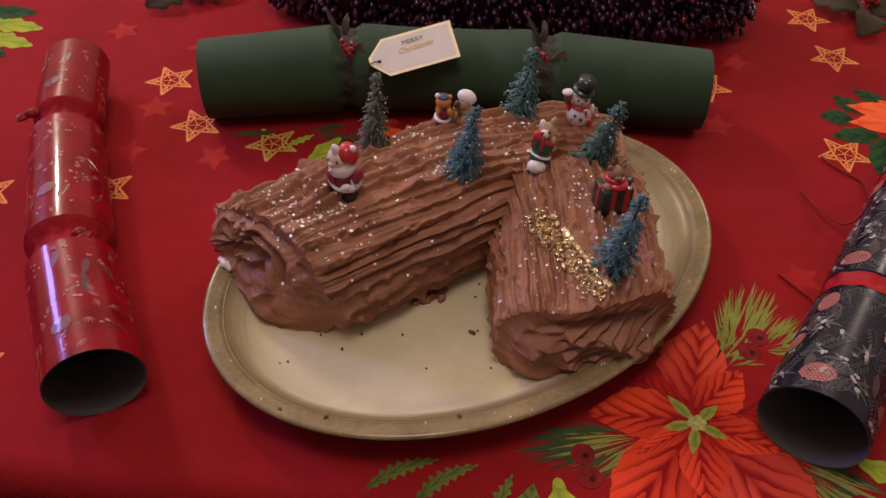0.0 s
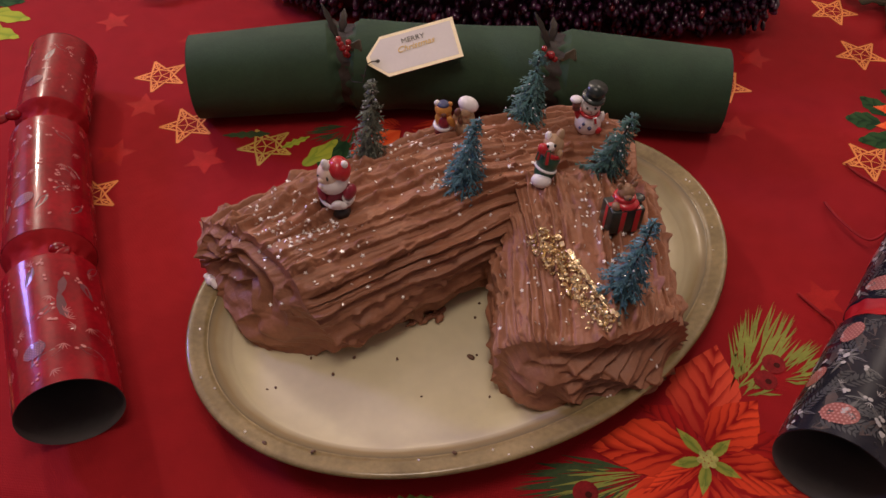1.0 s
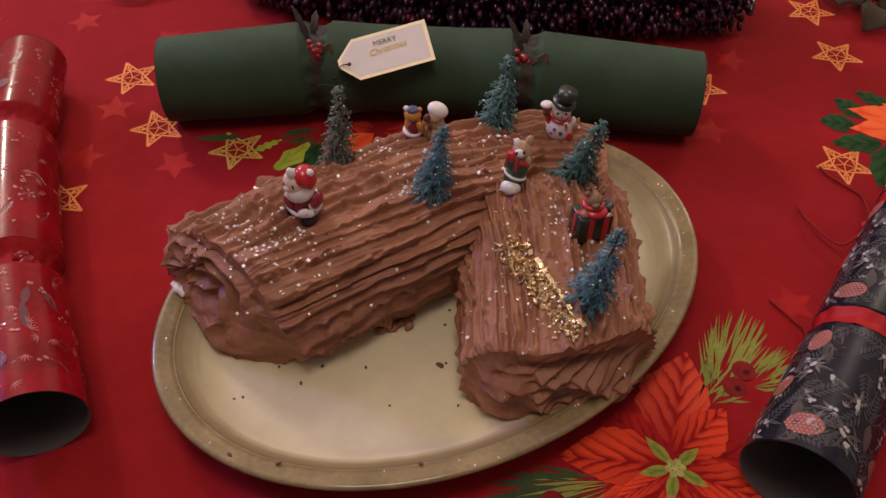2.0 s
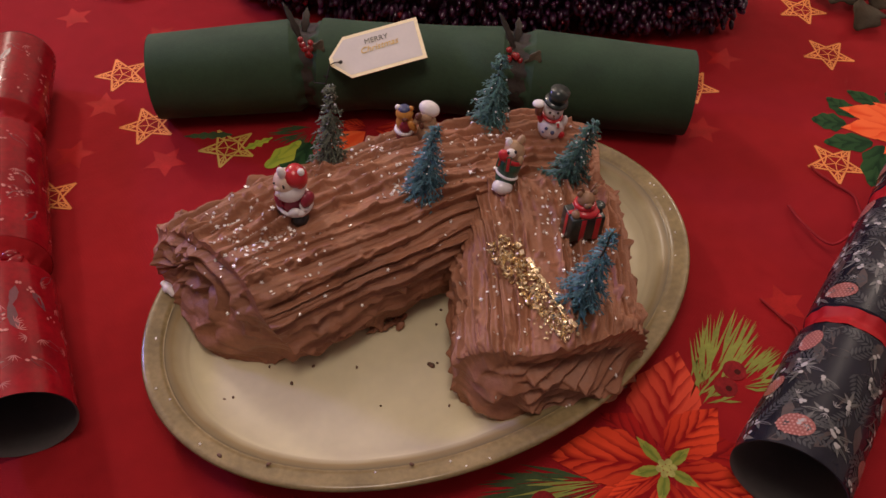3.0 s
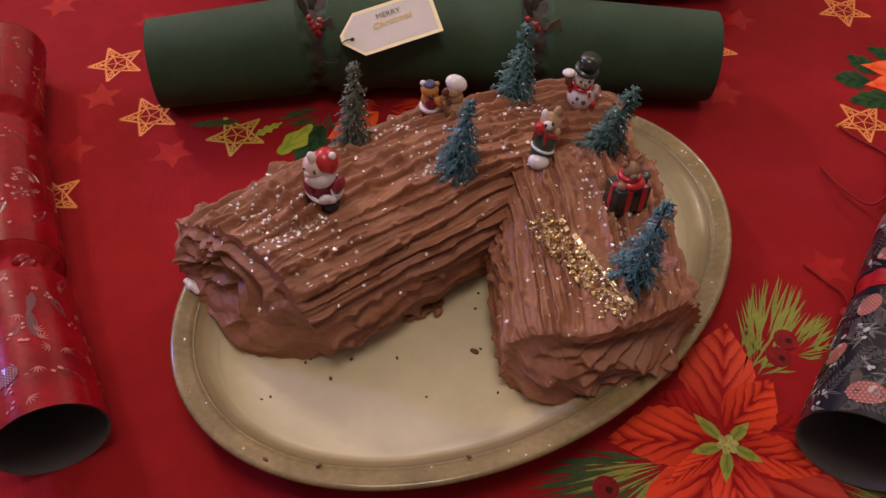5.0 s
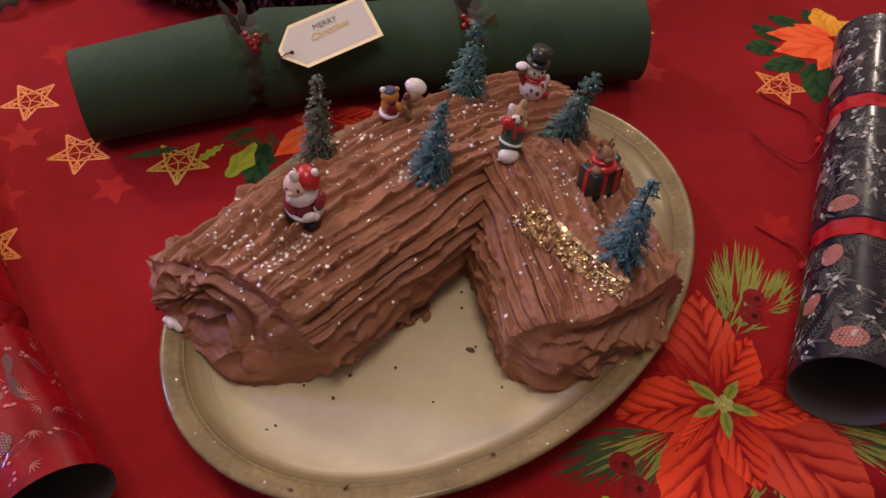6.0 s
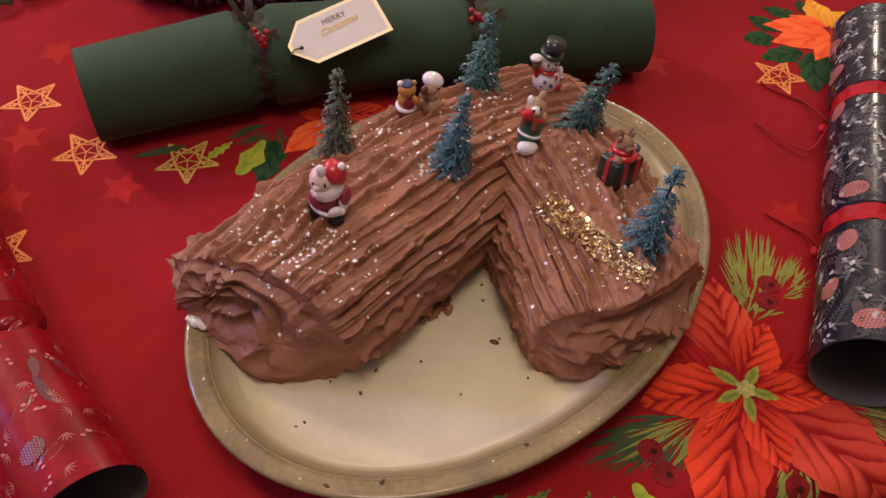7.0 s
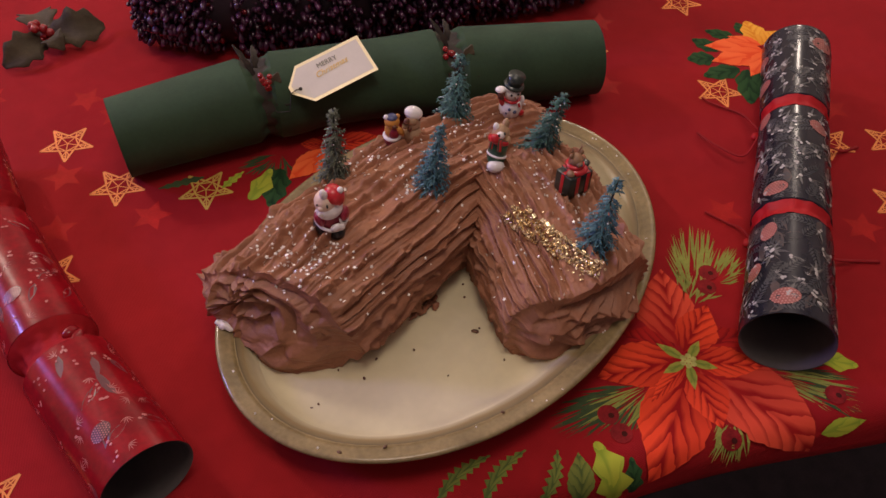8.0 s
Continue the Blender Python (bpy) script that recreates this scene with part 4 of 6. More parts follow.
def santa():
    k = [P_RED, P_WHITE, P_SKIN, P_BLACK, P_MAROON, P_CREAM]
    p = [
        (ball, (-0.0074, 0.0004, 0.0046), (0.0038, 0.0056, 0.0038), (0, 20, 10), 3), (ball, (0.0012, -0.0046, 0.0026), (0.0050, 0.0054, 0.0034), (0, 0, -10), 3),
        (ball, (-0.0046, 0.0010, 0.0080), (0.0040, 0.0044, 0.0040), (0, 0, 0), 4), (ball, (0.0020, -0.0020, 0.0066), (0.0052, 0.0050, 0.0046), (0, 0, 0), 4),
        (drum, (-0.0002, 0.0004, 0.0128), 0.0090, 0.0058, 0.0078, (6, 10, 0), 4, 24), (ring_band, (-0.0004, 0.0001, 0.0098), 0.0088, 0.0010, (6, 12, 0), 1),
        (ball, (-0.0070, -0.0026, 0.0142), (0.0026, 0.0046, 0.0038), (20, 0, 20), 4), (ball, (0.0074, -0.0026, 0.0140), (0.0030, 0.0048, 0.0042), (-20, 0, -30), 4),
        (ring_band, (0.0066, -0.0050, 0.0126), 0.0026, 0.0008, (70, 0, 30), 1, 14), (ball, (0.0010, -0.0086, 0.0112), (0.0036, 0.0020, 0.0022), (0, -16, 0), 1), (ball, (0.0036, -0.0084, 0.0104), (0.0028, 0.0019, 0.0021), (0, 20, 0), 1, 10),
        (ball, (-0.0014, 0, 0.0240), (0.0066, 0.0064, 0.0068), (0, 0, 0), 2, 20), (ball, (-0.0002, -0.0018, 0.0196), (0.0078, 0.0062, 0.0056), (0, -8, 0), 1, 20),
        (ball, (0.0030, 0.0006, 0.0220), (0.0056, 0.0060, 0.0060), (0, 0, 0), 1), (ball, (-0.0050, -0.0046, 0.0246), (0.0020, 0.0018, 0.0015), (0, 0, 0), 2, 10),
        (ball, (-0.0066, -0.0034, 0.0266), 0.0006, (0, 0, 0), 3, 8), (ball, (-0.0014, -0.0061, 0.0266), (0.0006, 0.0006, 0.0014), (0, 0, 0), 3, 8), (ball, (-0.0050, -0.0052, 0.0208), (0.0026, 0.0016, 0.0012), (0, 0, 0), 5, 8),
        (ball, (0.0040, 0.0004, 0.0274), (0.0058, 0.0066, 0.0050), (0, 32, 0), 0, 20), (ball, (0.0060, 0.0004, 0.0254), (0.0038, 0.0056, 0.0050), (0, 20, 0), 0),
        (ball, (0.0078, -0.0010, 0.0312), 0.0019, (0, 0, 0), 1, 12), (ball, (-0.0018, -0.0016, 0.0314), (0.0023, 0.0022, 0.0036), (0, -10, 0), 1, 14),
    ]
    return figure("cake_figurine", "red and white painted winter figurine with black boots and beard", (-0.0598, 0.0545), -6, (6, -4), p, k, (0.90, 0.92, 1.02))


def bear_pair():
    k = [P_ORANGE, P_MAROON, P_WHITE, P_TAN, P_BLUE, P_BROWN]
    p = [
        (drum, (-0.0068, 0, 0.0022), 0.0052, 0.0046, 0.0044, (0, 0, 0), 1), (ring_band, (-0.0068, 0, 0.0050), 0.0048, 0.0014, (0, 0, 0), 2),
        (ball, (-0.0068, 0, 0.0098), (0.0050, 0.0046, 0.0060), (0, 0, 0), 0), (ball, (-0.0062, -0.0034, 0.0092), (0.0034, 0.0022, 0.0046), (0, 0, 0), 1),
        (ball, (-0.0068, 0, 0.0168), (0.0050, 0.0046, 0.0044), (0, 0, 0), 0), (ball, (-0.0104, 0.0008, 0.0204), 0.0018, (0, 0, 0), 2, 8), (ball, (-0.0030, 0.0008, 0.0200), 0.0016, (0, 0, 0), 0, 8),
        (ball, (-0.0068, 0.0002, 0.0202), (0.0036, 0.0034, 0.0018), (0, 0, 0), 4), (ball, (-0.0062, -0.0042, 0.0160), (0.0018, 0.0014, 0.0014), (0, 0, 0), 5, 8),
        (ball, (-0.0022, -0.0034, 0.0104), (0.0022, 0.0020, 0.0042), (0, -30, 0), 0, 10),
        (drum, (0.0062, -0.0010, 0.0054), 0.0066, 0.0048, 0.0108, (0, 0, 0), 3), (ball, (0.0062, -0.0010, 0.0126), (0.0052, 0.0046, 0.0050), (0, 0, 0), 3),
        (ball, (0.0058, -0.0018, 0.0172), (0.0040, 0.0038, 0.0036), (0, 0, 0), 3), (ball, (0.0074, 0.0010, 0.0204), (0.0062, 0.0050, 0.0042), (0, 24, 0), 2),
        (ball, (0.0016, -0.0044, 0.0190), (0.0020, 0.0018, 0.0028), (0, 20, 0), 5, 8), (ball, (0.0034, -0.0054, 0.0130), (0.0014, 0.0012, 0.0024), (0, 0, 0), 5, 8), (ball, (0.0006, -0.0040, 0.0150), (0.0020, 0.0018, 0.0018), (0, 0, 0), 3, 8),
    ]
    return figure("cake_figurine", "painted pair of toy carollers, one in a white bonnet", (-0.0010, 0.1065), -8, (3, 0), p, k, 0.90)


def stocking():
    k = [P_GREEN, P_WHITE, P_RED, P_TAN, P_BLACK]
    p = [
        (ball, (-0.0004, -0.0036, 0.0030), (0.0058, 0.0046, 0.0034), (0, 0, 0), 1), (ball, (0.0010, 0, 0.0066), (0.0060, 0.0052, 0.0052), (0, 0, 0), 0),
        (drum, (0.0016, 0.0006, 0.0118), 0.0058, 0.0062, 0.0110, (0, 8, 0), 0), (ring_band, (0.0010, 0.0002, 0.0082), 0.0056, 0.0010, (0, 8, 0), 1, 16, 0.6),
        (ball, (0.0024, 0.0008, 0.0192), (0.0058, 0.0050, 0.0052), (0, 10, 0), 3), (ball, (0.0048, 0.0010, 0.0240), (0.0024, 0.0020, 0.0034), (0, 10, 0), 3, 10), (ball, (-0.0014, 0.0004, 0.0232), (0.0020, 0.0018, 0.0024), (0, -20, 0), 1, 10),
        (ball, (0.0000, -0.0040, 0.0200), (0.0030, 0.0022, 0.0022), (0, 0, 0), 1, 10), (ball, (0.0022, -0.0048, 0.0212), 0.0009, (0, 0, 0), 4, 8), (ball, (-0.0016, -0.0056, 0.0208), 0.0008, (0, 0, 0), 4, 8),
        (ring_band, (0.0016, 0.0006, 0.0160), 0.0054, 0.0018, (0, 8, 0), 2, 16, 0.8), (block, (-0.0050, -0.0038, 0.0162), (0.0026, 0.0024, 0.0070), (0, 6, 0), 2, 0.0008), (block, (-0.0006, -0.0062, 0.0156), (0.0028, 0.0018, 0.0076), (0, -4, 0), 2, 0.0006), (ball, (-0.0034, -0.0046, 0.0188), (0.0034, 0.0026, 0.0026), (0, 20, 0), 2, 10),
        (ball, (0.0058, -0.0030, 0.0166), (0.0020, 0.0020, 0.0026), (0, 0, 0), 3, 10),
    ]
    return figure("cake_figurine", "painted green stocking with a toy cub in a red scarf", (0.0388, 0.0660), -6, (-14, 8), p, k, (0.90, 0.92, 1.12))


def snowman():
    k = [P_WHITE, P_BLACK, P_RED, P_HAT, P_BROWN, P_BLUE]
    p = [
        (ball, (0, 0, 0.0078), (0.0078, 0.0074, 0.0092), (0, 0, 0), 0, 20), (ball, (0, -0.0004, 0.0200), (0.0058, 0.0056, 0.0056), (0, 0, 0), 0),
        (ring_band, (0, -0.0004, 0.0156), 0.0050, 0.0012, (8, 6, 0), 2, 18, 0.8), (block, (0.0030, -0.0060, 0.0132), (0.0026, 0.0016, 0.0044), (-10, -12, 0), 2, 0.0006),
        (drum, (0.0012, 0.0004, 0.0252), 0.0070, 0.0067, 0.0013, (6, 12, 0), 3), (drum, (0.0020, 0.0006, 0.0288), 0.0050, 0.0057, 0.0072, (6, 12, 0), 3),
        (ball, (-0.0024, -0.0054, 0.0214), 0.0008, (0, 0, 0), 1, 8), (ball, (0.0022, -0.0056, 0.0214), 0.0008, (0, 0, 0), 1, 8), (drum, (0, -0.0068, 0.0196), 0.0008, 0.0002, 0.0036, (90, 0, 0), 4, 8),
        (ball, (0.0002, -0.0074, 0.0086), 0.0013, (0, 0, 0), 5, 8), (ball, (-0.0034, -0.0066, 0.0108), 0.0010, (0, 0, 0), 5, 8), (ball, (-0.0050, -0.0056, 0.0074), 0.0008, (0, 0, 0), 5, 8), (ball, (0.0056, -0.0050, 0.0052), (0.0022, 0.0016, 0.0024), (0, 0, 0), 2, 10),
        (ball, (-0.0068, -0.0006, 0.0140), (0.0018, 0.0024, 0.0046), (0, -14, 0), 2, 10), (drum, (-0.0082, -0.0020, 0.0208), 0.0020, 0.0027, 0.0060, (0, 0, 0), 4, 12), (ball, (-0.0088, -0.0020, 0.0250), (0.0036, 0.0032, 0.0018), (0, 0, 0), 0, 12),
        (ball, (0.0068, -0.0010, 0.0118), (0.0020, 0.0026, 0.0040), (0, 10, 0), 0, 10),
    ]
    return figure("snowman_figurine", "white painted snowman with a blackish top hat", (0.0702, 0.1095), -6, (0, 0), p, k, 0.92)


def gift_bear():
    k = [P_HAT, P_RED, P_FAWN, P_BROWN, P_BLACK]
    p = [
        (block, (0, 0, 0.0075), (0.0185, 0.0135, 0.0150), (0, 0, 0), 0, 0.0010), (ball, (0, -0.0018, 0.0166), (0.0068, 0.0062, 0.0026), (0, 0, 0), 1), (block, (-0.0030, 0, 0.0076), (0.0038, 0.0143, 0.0156), (0, 0, 0), 1, 0.0005), (block, (0.0050, 0, 0.0076), (0.0040, 0.0143, 0.0156), (0, 0, 0), 1, 0.0005), (block, (0, 0.0, 0.0076), (0.0191, 0.0036, 0.0156), (0, 0, 0), 1, 0.0005),
        (ball, (-0.0006, 0.0012, 0.0178), (0.0052, 0.0046, 0.0046), (0, 0, 0), 3), (ball, (-0.0006, 0.0000, 0.0228), (0.0046, 0.0044, 0.0042), (0, 0, 0), 2), (ball, (-0.0012, -0.0040, 0.0218), (0.0024, 0.0018, 0.0018), (0, 0, 0), 2, 10), (ball, (-0.0012, -0.0058, 0.0222), 0.0007, (0, 0, 0), 4, 8),
        (ball, (-0.0044, 0.0006, 0.0262), (0.0018, 0.0012, 0.0020), (0, -25, 0), 2, 8), (ball, (0.0036, 0.0006, 0.0262), (0.0018, 0.0012, 0.0020), (0, 25, 0), 2, 8), (drum, (-0.0030, 0.0014, 0.0290), 0.0008, 0.0003, 0.0060, (0, -18, 0), 2, 6), (drum, (0.0030, 0.0014, 0.0290), 0.0008, 0.0003, 0.0060, (0, 22, 0), 2, 6), (drum, (0.0050, 0.0014, 0.0294), 0.0006, 0.0002, 0.0036, (0, 70, 0), 2, 6), (drum, (-0.0050, 0.0014, 0.0292), 0.0006, 0.0002, 0.0036, (0, -70, 0), 2, 6),
        (ring_band, (-0.0006, 0.0004, 0.0194), 0.0044, 0.0017, (0, 0, 0), 1, 16, 0.8), (ball, (-0.0062, -0.0030, 0.0160), (0.0026, 0.0028, 0.0024), (0, 0, 0), 2, 10), (ball, (0.0052, -0.0010, 0.0166), (0.0050, 0.0028, 0.0016), (0, -10, 0), 0, 10), (ball, (0.0086, 0.0008, 0.0166), (0.0030, 0.0034, 0.0014), (0, 0, 0), 0, 10),
    ]
    return figure("cake_figurine", "painted toy reindeer sitting behind a dark green parcel with red ribbon", (0.0726, 0.0352), 12, (-4, 4), p, k, 0.90)


santa()
bear_pair()
stocking()
snowman()
gift_bear()

# ---- glitter, gold foil and crumbs ----


def flake(verts, faces, p, nor, size, rng, star_like=True):
    q = nor.to_track_quat("Z", "Y") @ Euler((rng.uniform(-0.7, 0.7), rng.uniform(-0.7, 0.7), rng.uniform(0, 6.28))).to_quaternion()
    n = 10 if star_like else 6
    s = len(verts)
    verts.append(p + q @ Vector((0, 0, 0.00025)))
    for k in range(n):
        r = size * (0.5 if star_like and k % 2 else 1.0)
        verts.append(p + q @ Vector((r * math.cos(6.2832 * k / n), r * math.sin(6.2832 * k / n), 0)))
    for k in range(n):
        faces.append((s, s + 1 + k, s + 1 + (k + 1) % n))


def glitter():
    rng = random.Random(21)
    verts, faces = [], []
    clusters = [(-0.092, 0.047, 0.012, 0.008, 46), (-0.078, 0.034, 0.011, 0.007, 46), (-0.070, 0.030, 0.016, 0.010, 20), (-0.035, 0.092, 0.018, 0.009, 40), (-0.015, 0.068, 0.007, 0.006, 22), (0.036, 0.112, 0.018, 0.007, 34), (0.018, 0.094, 0.024, 0.010, 34),
                (-0.03, 0.07, 0.05, 0.02, 46), (0.045, 0.04, 0.024, 0.030, 30), (0.062, 0.045, 0.006, 0.010, 18), (0.03, -0.005, 0.012, 0.018, 22), (0.062, 0.028, 0.006, 0.008, 14), (0.078, 0.01, 0.01, 0.02, 16), (-0.06, 0.02, 0.02, 0.010, 16)]
    for x, y, sx, sy, n in clusters:
        for k in range(int(n * 1.45)):
            px, py = x + rng.gauss(0, sx), y + rng.gauss(0, sy)
            hit = ON_CAKE(px, py)
            if hit:
                flake(verts, faces, hit[0] + hit[1] * 0.0004, hit[1], rng.uniform(0.0007, 0.00145), rng)
    ob = new("silver_glitter", raw_mesh("silver_glitter", verts, faces, SILVER, False))
    tagged(ob, "tiny silver star sprinkles scattered over the cake", "sprinkles", kind="stuff")
    verts, faces = [], []
    for k in range(22):
        a = rng.uniform(math.pi * 0.78, math.pi * 1.75) if k < 15 else rng.uniform(-0.6, 0.1)
        d = rng.uniform(0.002, 0.0085)
        x, y, z = plate_point(a, d, 0.0209 - 0.0011 * (d - 0.002) / 0.0065)
        flake(verts, faces, Vector((x, y, z + 0.0003)), Vector((0, 0, 1)), rng.uniform(0.0006, 0.0010), rng)
    ob = new("rim_glitter", raw_mesh("rim_glitter", verts, faces, SILVER, False))
    tagged(ob, "a few silver star sprinkles fallen on the platter rim", "sprinkles", kind="stuff")


def crumbs():
    rng = random.Random(8)
    spots = [(0.0, -0.002, 0.0026, 0.0016), (0.003, -0.001, 0.0008, 0.0006), (-0.098, -0.015, 0.0011, 0.0008), (-0.094, -0.014, 0.0009, 0.0007), (-0.067, -0.008, 0.0012, 0.0009), (-0.057, 0.001, 0.0012, 0.0008), (-0.069, -0.039, 0.0010, 0.0006), (-0.069, -0.042, 0.0008, 0.0005),
             (-0.036, -0.001, 0.0010, 0.0007), (0.007, 0.031, 0.0009, 0.0007), (0.007, -0.025, 0.0009, 0.0006), (-0.025, -0.023, 0.0007, 0.0004), (-0.078, 0.002, 0.0010, 0.0006), (0.122, 0.078, 0.0030, 0.0006), (0.119, 0.074, 0.0014, 0.0006), (0.004, 0.022, 0.0009, 0.0007), (-0.110, 0.008, 0.0010, 0.0006), (0.104, 0.03, 0.0008, 0.0006)]
    for x, y, a, b in spots:
        bm = bmesh.new()
        ball(bm, (0, 0, 0), (a * 0.85, b * 0.8, 0.0007), (0, 0, 0), 0, 8)
        for v in bm.verts:
            v.co *= 1 + 0.35 * (rng.random() - 0.5)
        ob = new("chocolate_crumb", mesh_of("chocolate_crumb", bm, CHOC_CRUMB))
        ob.matrix_world = pose(x, y, 0.0058, 0, 0, rng.uniform(0, 360))
        tagged(ob, "small dark chocolate crumb on the platter", "crumb", "crumbs on the platter")
    for a, d in ((math.pi * 1.14, 0.004), (math.pi * 1.36, 0.009), (math.pi * 1.20, 0.008)):
        bm = bmesh.new()
        ball(bm, (0, 0, 0), (0.0013, 0.0008, 0.0006), seg=8)
        for v in bm.verts:
            v.co *= 1 + 0.35 * (rng.random() - 0.5)
        ob = new("chocolate_crumb", mesh_of("chocolate_crumb", bm, CHOC_CRUMB))
        ob.matrix_world = pose(*plate_point(a, d, 0.0208), 0, 0, rng.uniform(0, 360))
        tagged(ob, "dark chocolate crumb on the platter rim", "crumb", "crumbs on the platter")
    # scraps of buttercream smeared on the platter beside the log
    for x, y, sx, turn in ((-0.0180, 0.0235, 0.0085, 32), (-0.026, 0.0205, 0.0055, 18), (-0.0140, 0.0222, 0.0035, 70)):
        bm = bmesh.new()
        ball(bm, (0, 0, 0.0006), (sx, 0.0016, 0.0014), (0, 0, 0), 0, 24)
        for v in bm.verts:
            v.co += Vector(noise.noise_vector(v.co * 420 + Vector((x * 900, 0, 0)))) * 0.0016
        ob = new("buttercream_scrap", mesh_of("buttercream_scrap", bm, CHOC))
        ob.matrix_world = pose(x, y, 0.0062, 0, 0, turn)
        tagged(ob, "scrap of chocolate buttercream on the platter", "icing", "scraps of icing")


def gold_strip():
    """A crumpled strip of gold foil with a row of bright folds along one edge."""
    rng = random.Random(31)
    strip = thing("gold_foil_strip", "crinkled gold foil strip pressed into the icing", "foil strip")
    a, b = Vector((0.0325, 0.0330)), Vector((0.0580, -0.0225))
    e = (b - a).normalized()
    n = Vector((-e.y, e.x))
    rows, cols = 70, 16
    verts, faces = [], []
    for i in range(rows):
        for j in range(cols):
            u, w = i / (rows - 1), j / (cols - 1) * 2 - 1
            half = 0.0066 * (1 - 0.55 * u ** 3) * (0.75 + 0.25 * math.sin(min(u, 0.15) / 0.15 * math.pi / 2))
            jag = 0.0012 * (noise.noise(Vector((u * 60, w * 3, 1))))
            p = a.lerp(b, u) + n * (w * half + jag)
            z = seat(p.x, p.y, 0.0) + 0.0012 + 0.0017 * noise.noise(Vector((u * 55, w * 6, 4))) + 0.0012 * noise.noise(Vector((u * 120, w * 14, 7)))
            verts.append((p.x, p.y, z))
    for i in range(rows - 1):
        for j in range(cols - 1):
            if rng.random() < 0.68:
                s = i * cols + j
                faces.append((s, s + 1, s + cols + 1, s + cols))
    raw_part("foil", verts, faces, GOLD, strip, smooth=False)
    for k in range(17):
        u = 0.16 + 0.82 * k / 16
        p = a.lerp(b, u) + n * (0.0062 * (1 - 0.55 * u ** 3))
        bm = bmesh.new()
        block(bm, (0, 0, 0), (0.0027, 0.0022, 0.0009), (0, 0, 0), 0, 0.0002)
        ob = part("fold", bm, GOLD, strip, smooth=False)
        ob.matrix_basis = pose(p.x, p.y, seat(p.x, p.y, 0) + 0.0016, rng.uniform(-25, 25), rng.uniform(-25, 25), math.degrees(math.atan2(e.y, e.x)) + rng.uniform(-20, 20))
    verts, faces = [], []
    for k in range(150):
        u, w = rng.random(), rng.gauss(0, 0.8)
        p = a.lerp(b, u * 1.05 - 0.03) + n * w * 0.0066
        hit = ON_CAKE(p.x, p.y)
        if hit and hit[0].z > 0.045:
            flake(verts, faces, hit[0] + Vector((0, 0, rng.uniform(0.0006, 0.0030))), hit[1], rng.uniform(0.0004, 0.0010), rng, False)
    tagged(raw_part("foil_flakes", verts, faces, GOLD, strip, smooth=False), kind="stuff")


glitter()
crumbs()
gold_strip()

# ---- crackers ----


def sweep(path, radii, seg, pleats=None, squash=None):
    """A tube along points, with a radius for each; pleats gives how deep the paper is gathered there."""
    pts = [Vector(p) for p in path]
    verts = []
    for i, p in enumerate(pts):
        d = (pts[min(i + 1, len(pts) - 1)] - pts[max(i - 1, 0)]).normalized()
        side = d.cross(Vector((0, 0, 1))).normalized()
        up = side.cross(d).normalized()
        for k in range(seg):
            a = 2 * math.pi * k / seg
            r = radii[i]
            if pleats:
                r *= 1 + pleats[i] * (0.5 * math.sin(a * 11 + 0.6 * math.sin(i * 0.9)) + 0.35 * math.sin(a * 17 + 1 + i * 0.2))
            verts.append(p + side * math.cos(a) * r + up * math.sin(a) * r)
    faces = []
    for i in range(len(pts) - 1):
        for k in range(seg):
            a, b = i * seg + k, i * seg + (k + 1) % seg
            faces.append((a, b, b + seg, a + seg))
    return verts, faces


def open_tube(name, a, b, r, open_at_a, outer, parent, deep=0.045, label="", r_far=None):
    """One stiff paper tube with real wall thickness, open at one end, closed inside by card coloured dark for shade."""
    a, b = Vector(a), Vector(b)
    if not open_at_a:
        a, b = b, a
    d = (b - a).normalized()
    n = int((b - a).length / 0.003) + 2
    path = [a + (b - a) * k / (n - 1) for k in range(n)]
    v, f = sweep(path, [r + ((r_far or r) - r) * k / (n - 1) for k in range(n)], 48)
    tube = raw_part(name, v, f, outer, parent, label)
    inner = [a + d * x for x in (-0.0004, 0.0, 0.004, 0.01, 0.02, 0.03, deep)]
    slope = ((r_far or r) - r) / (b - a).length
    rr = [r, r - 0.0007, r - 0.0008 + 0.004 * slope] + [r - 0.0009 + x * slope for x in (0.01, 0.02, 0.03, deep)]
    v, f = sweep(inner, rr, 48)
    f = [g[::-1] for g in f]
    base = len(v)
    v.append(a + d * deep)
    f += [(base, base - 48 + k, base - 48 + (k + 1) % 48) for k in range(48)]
    raw_part("inner_card", v, f, SHADED_CARD, tube, "grey card lining, coloured darker for the shade inside")
    return tube


def crimp(name, a, b, c, r_out, r_in, material, parent, label="", pleat=0.10):
    """The gathered neck between two tubes."""
    a, b, c = Vector(a), Vector(b), Vector(c)
    path, radii, pl = [], [], []
    for k in range(25):
        t = k / 24
        p = a.lerp(b, t * 2) if t < 0.5 else b.lerp(c, t * 2 - 1)
        g = math.sin(math.pi * t) ** 1.3
        path.append(p)
        radii.append(r_out + (r_in - r_out) * g)
        pl.append(pleat * g)
    v, f = sweep(path, radii, 88, pl)
    return raw_part(name, v, f, material, parent, label)


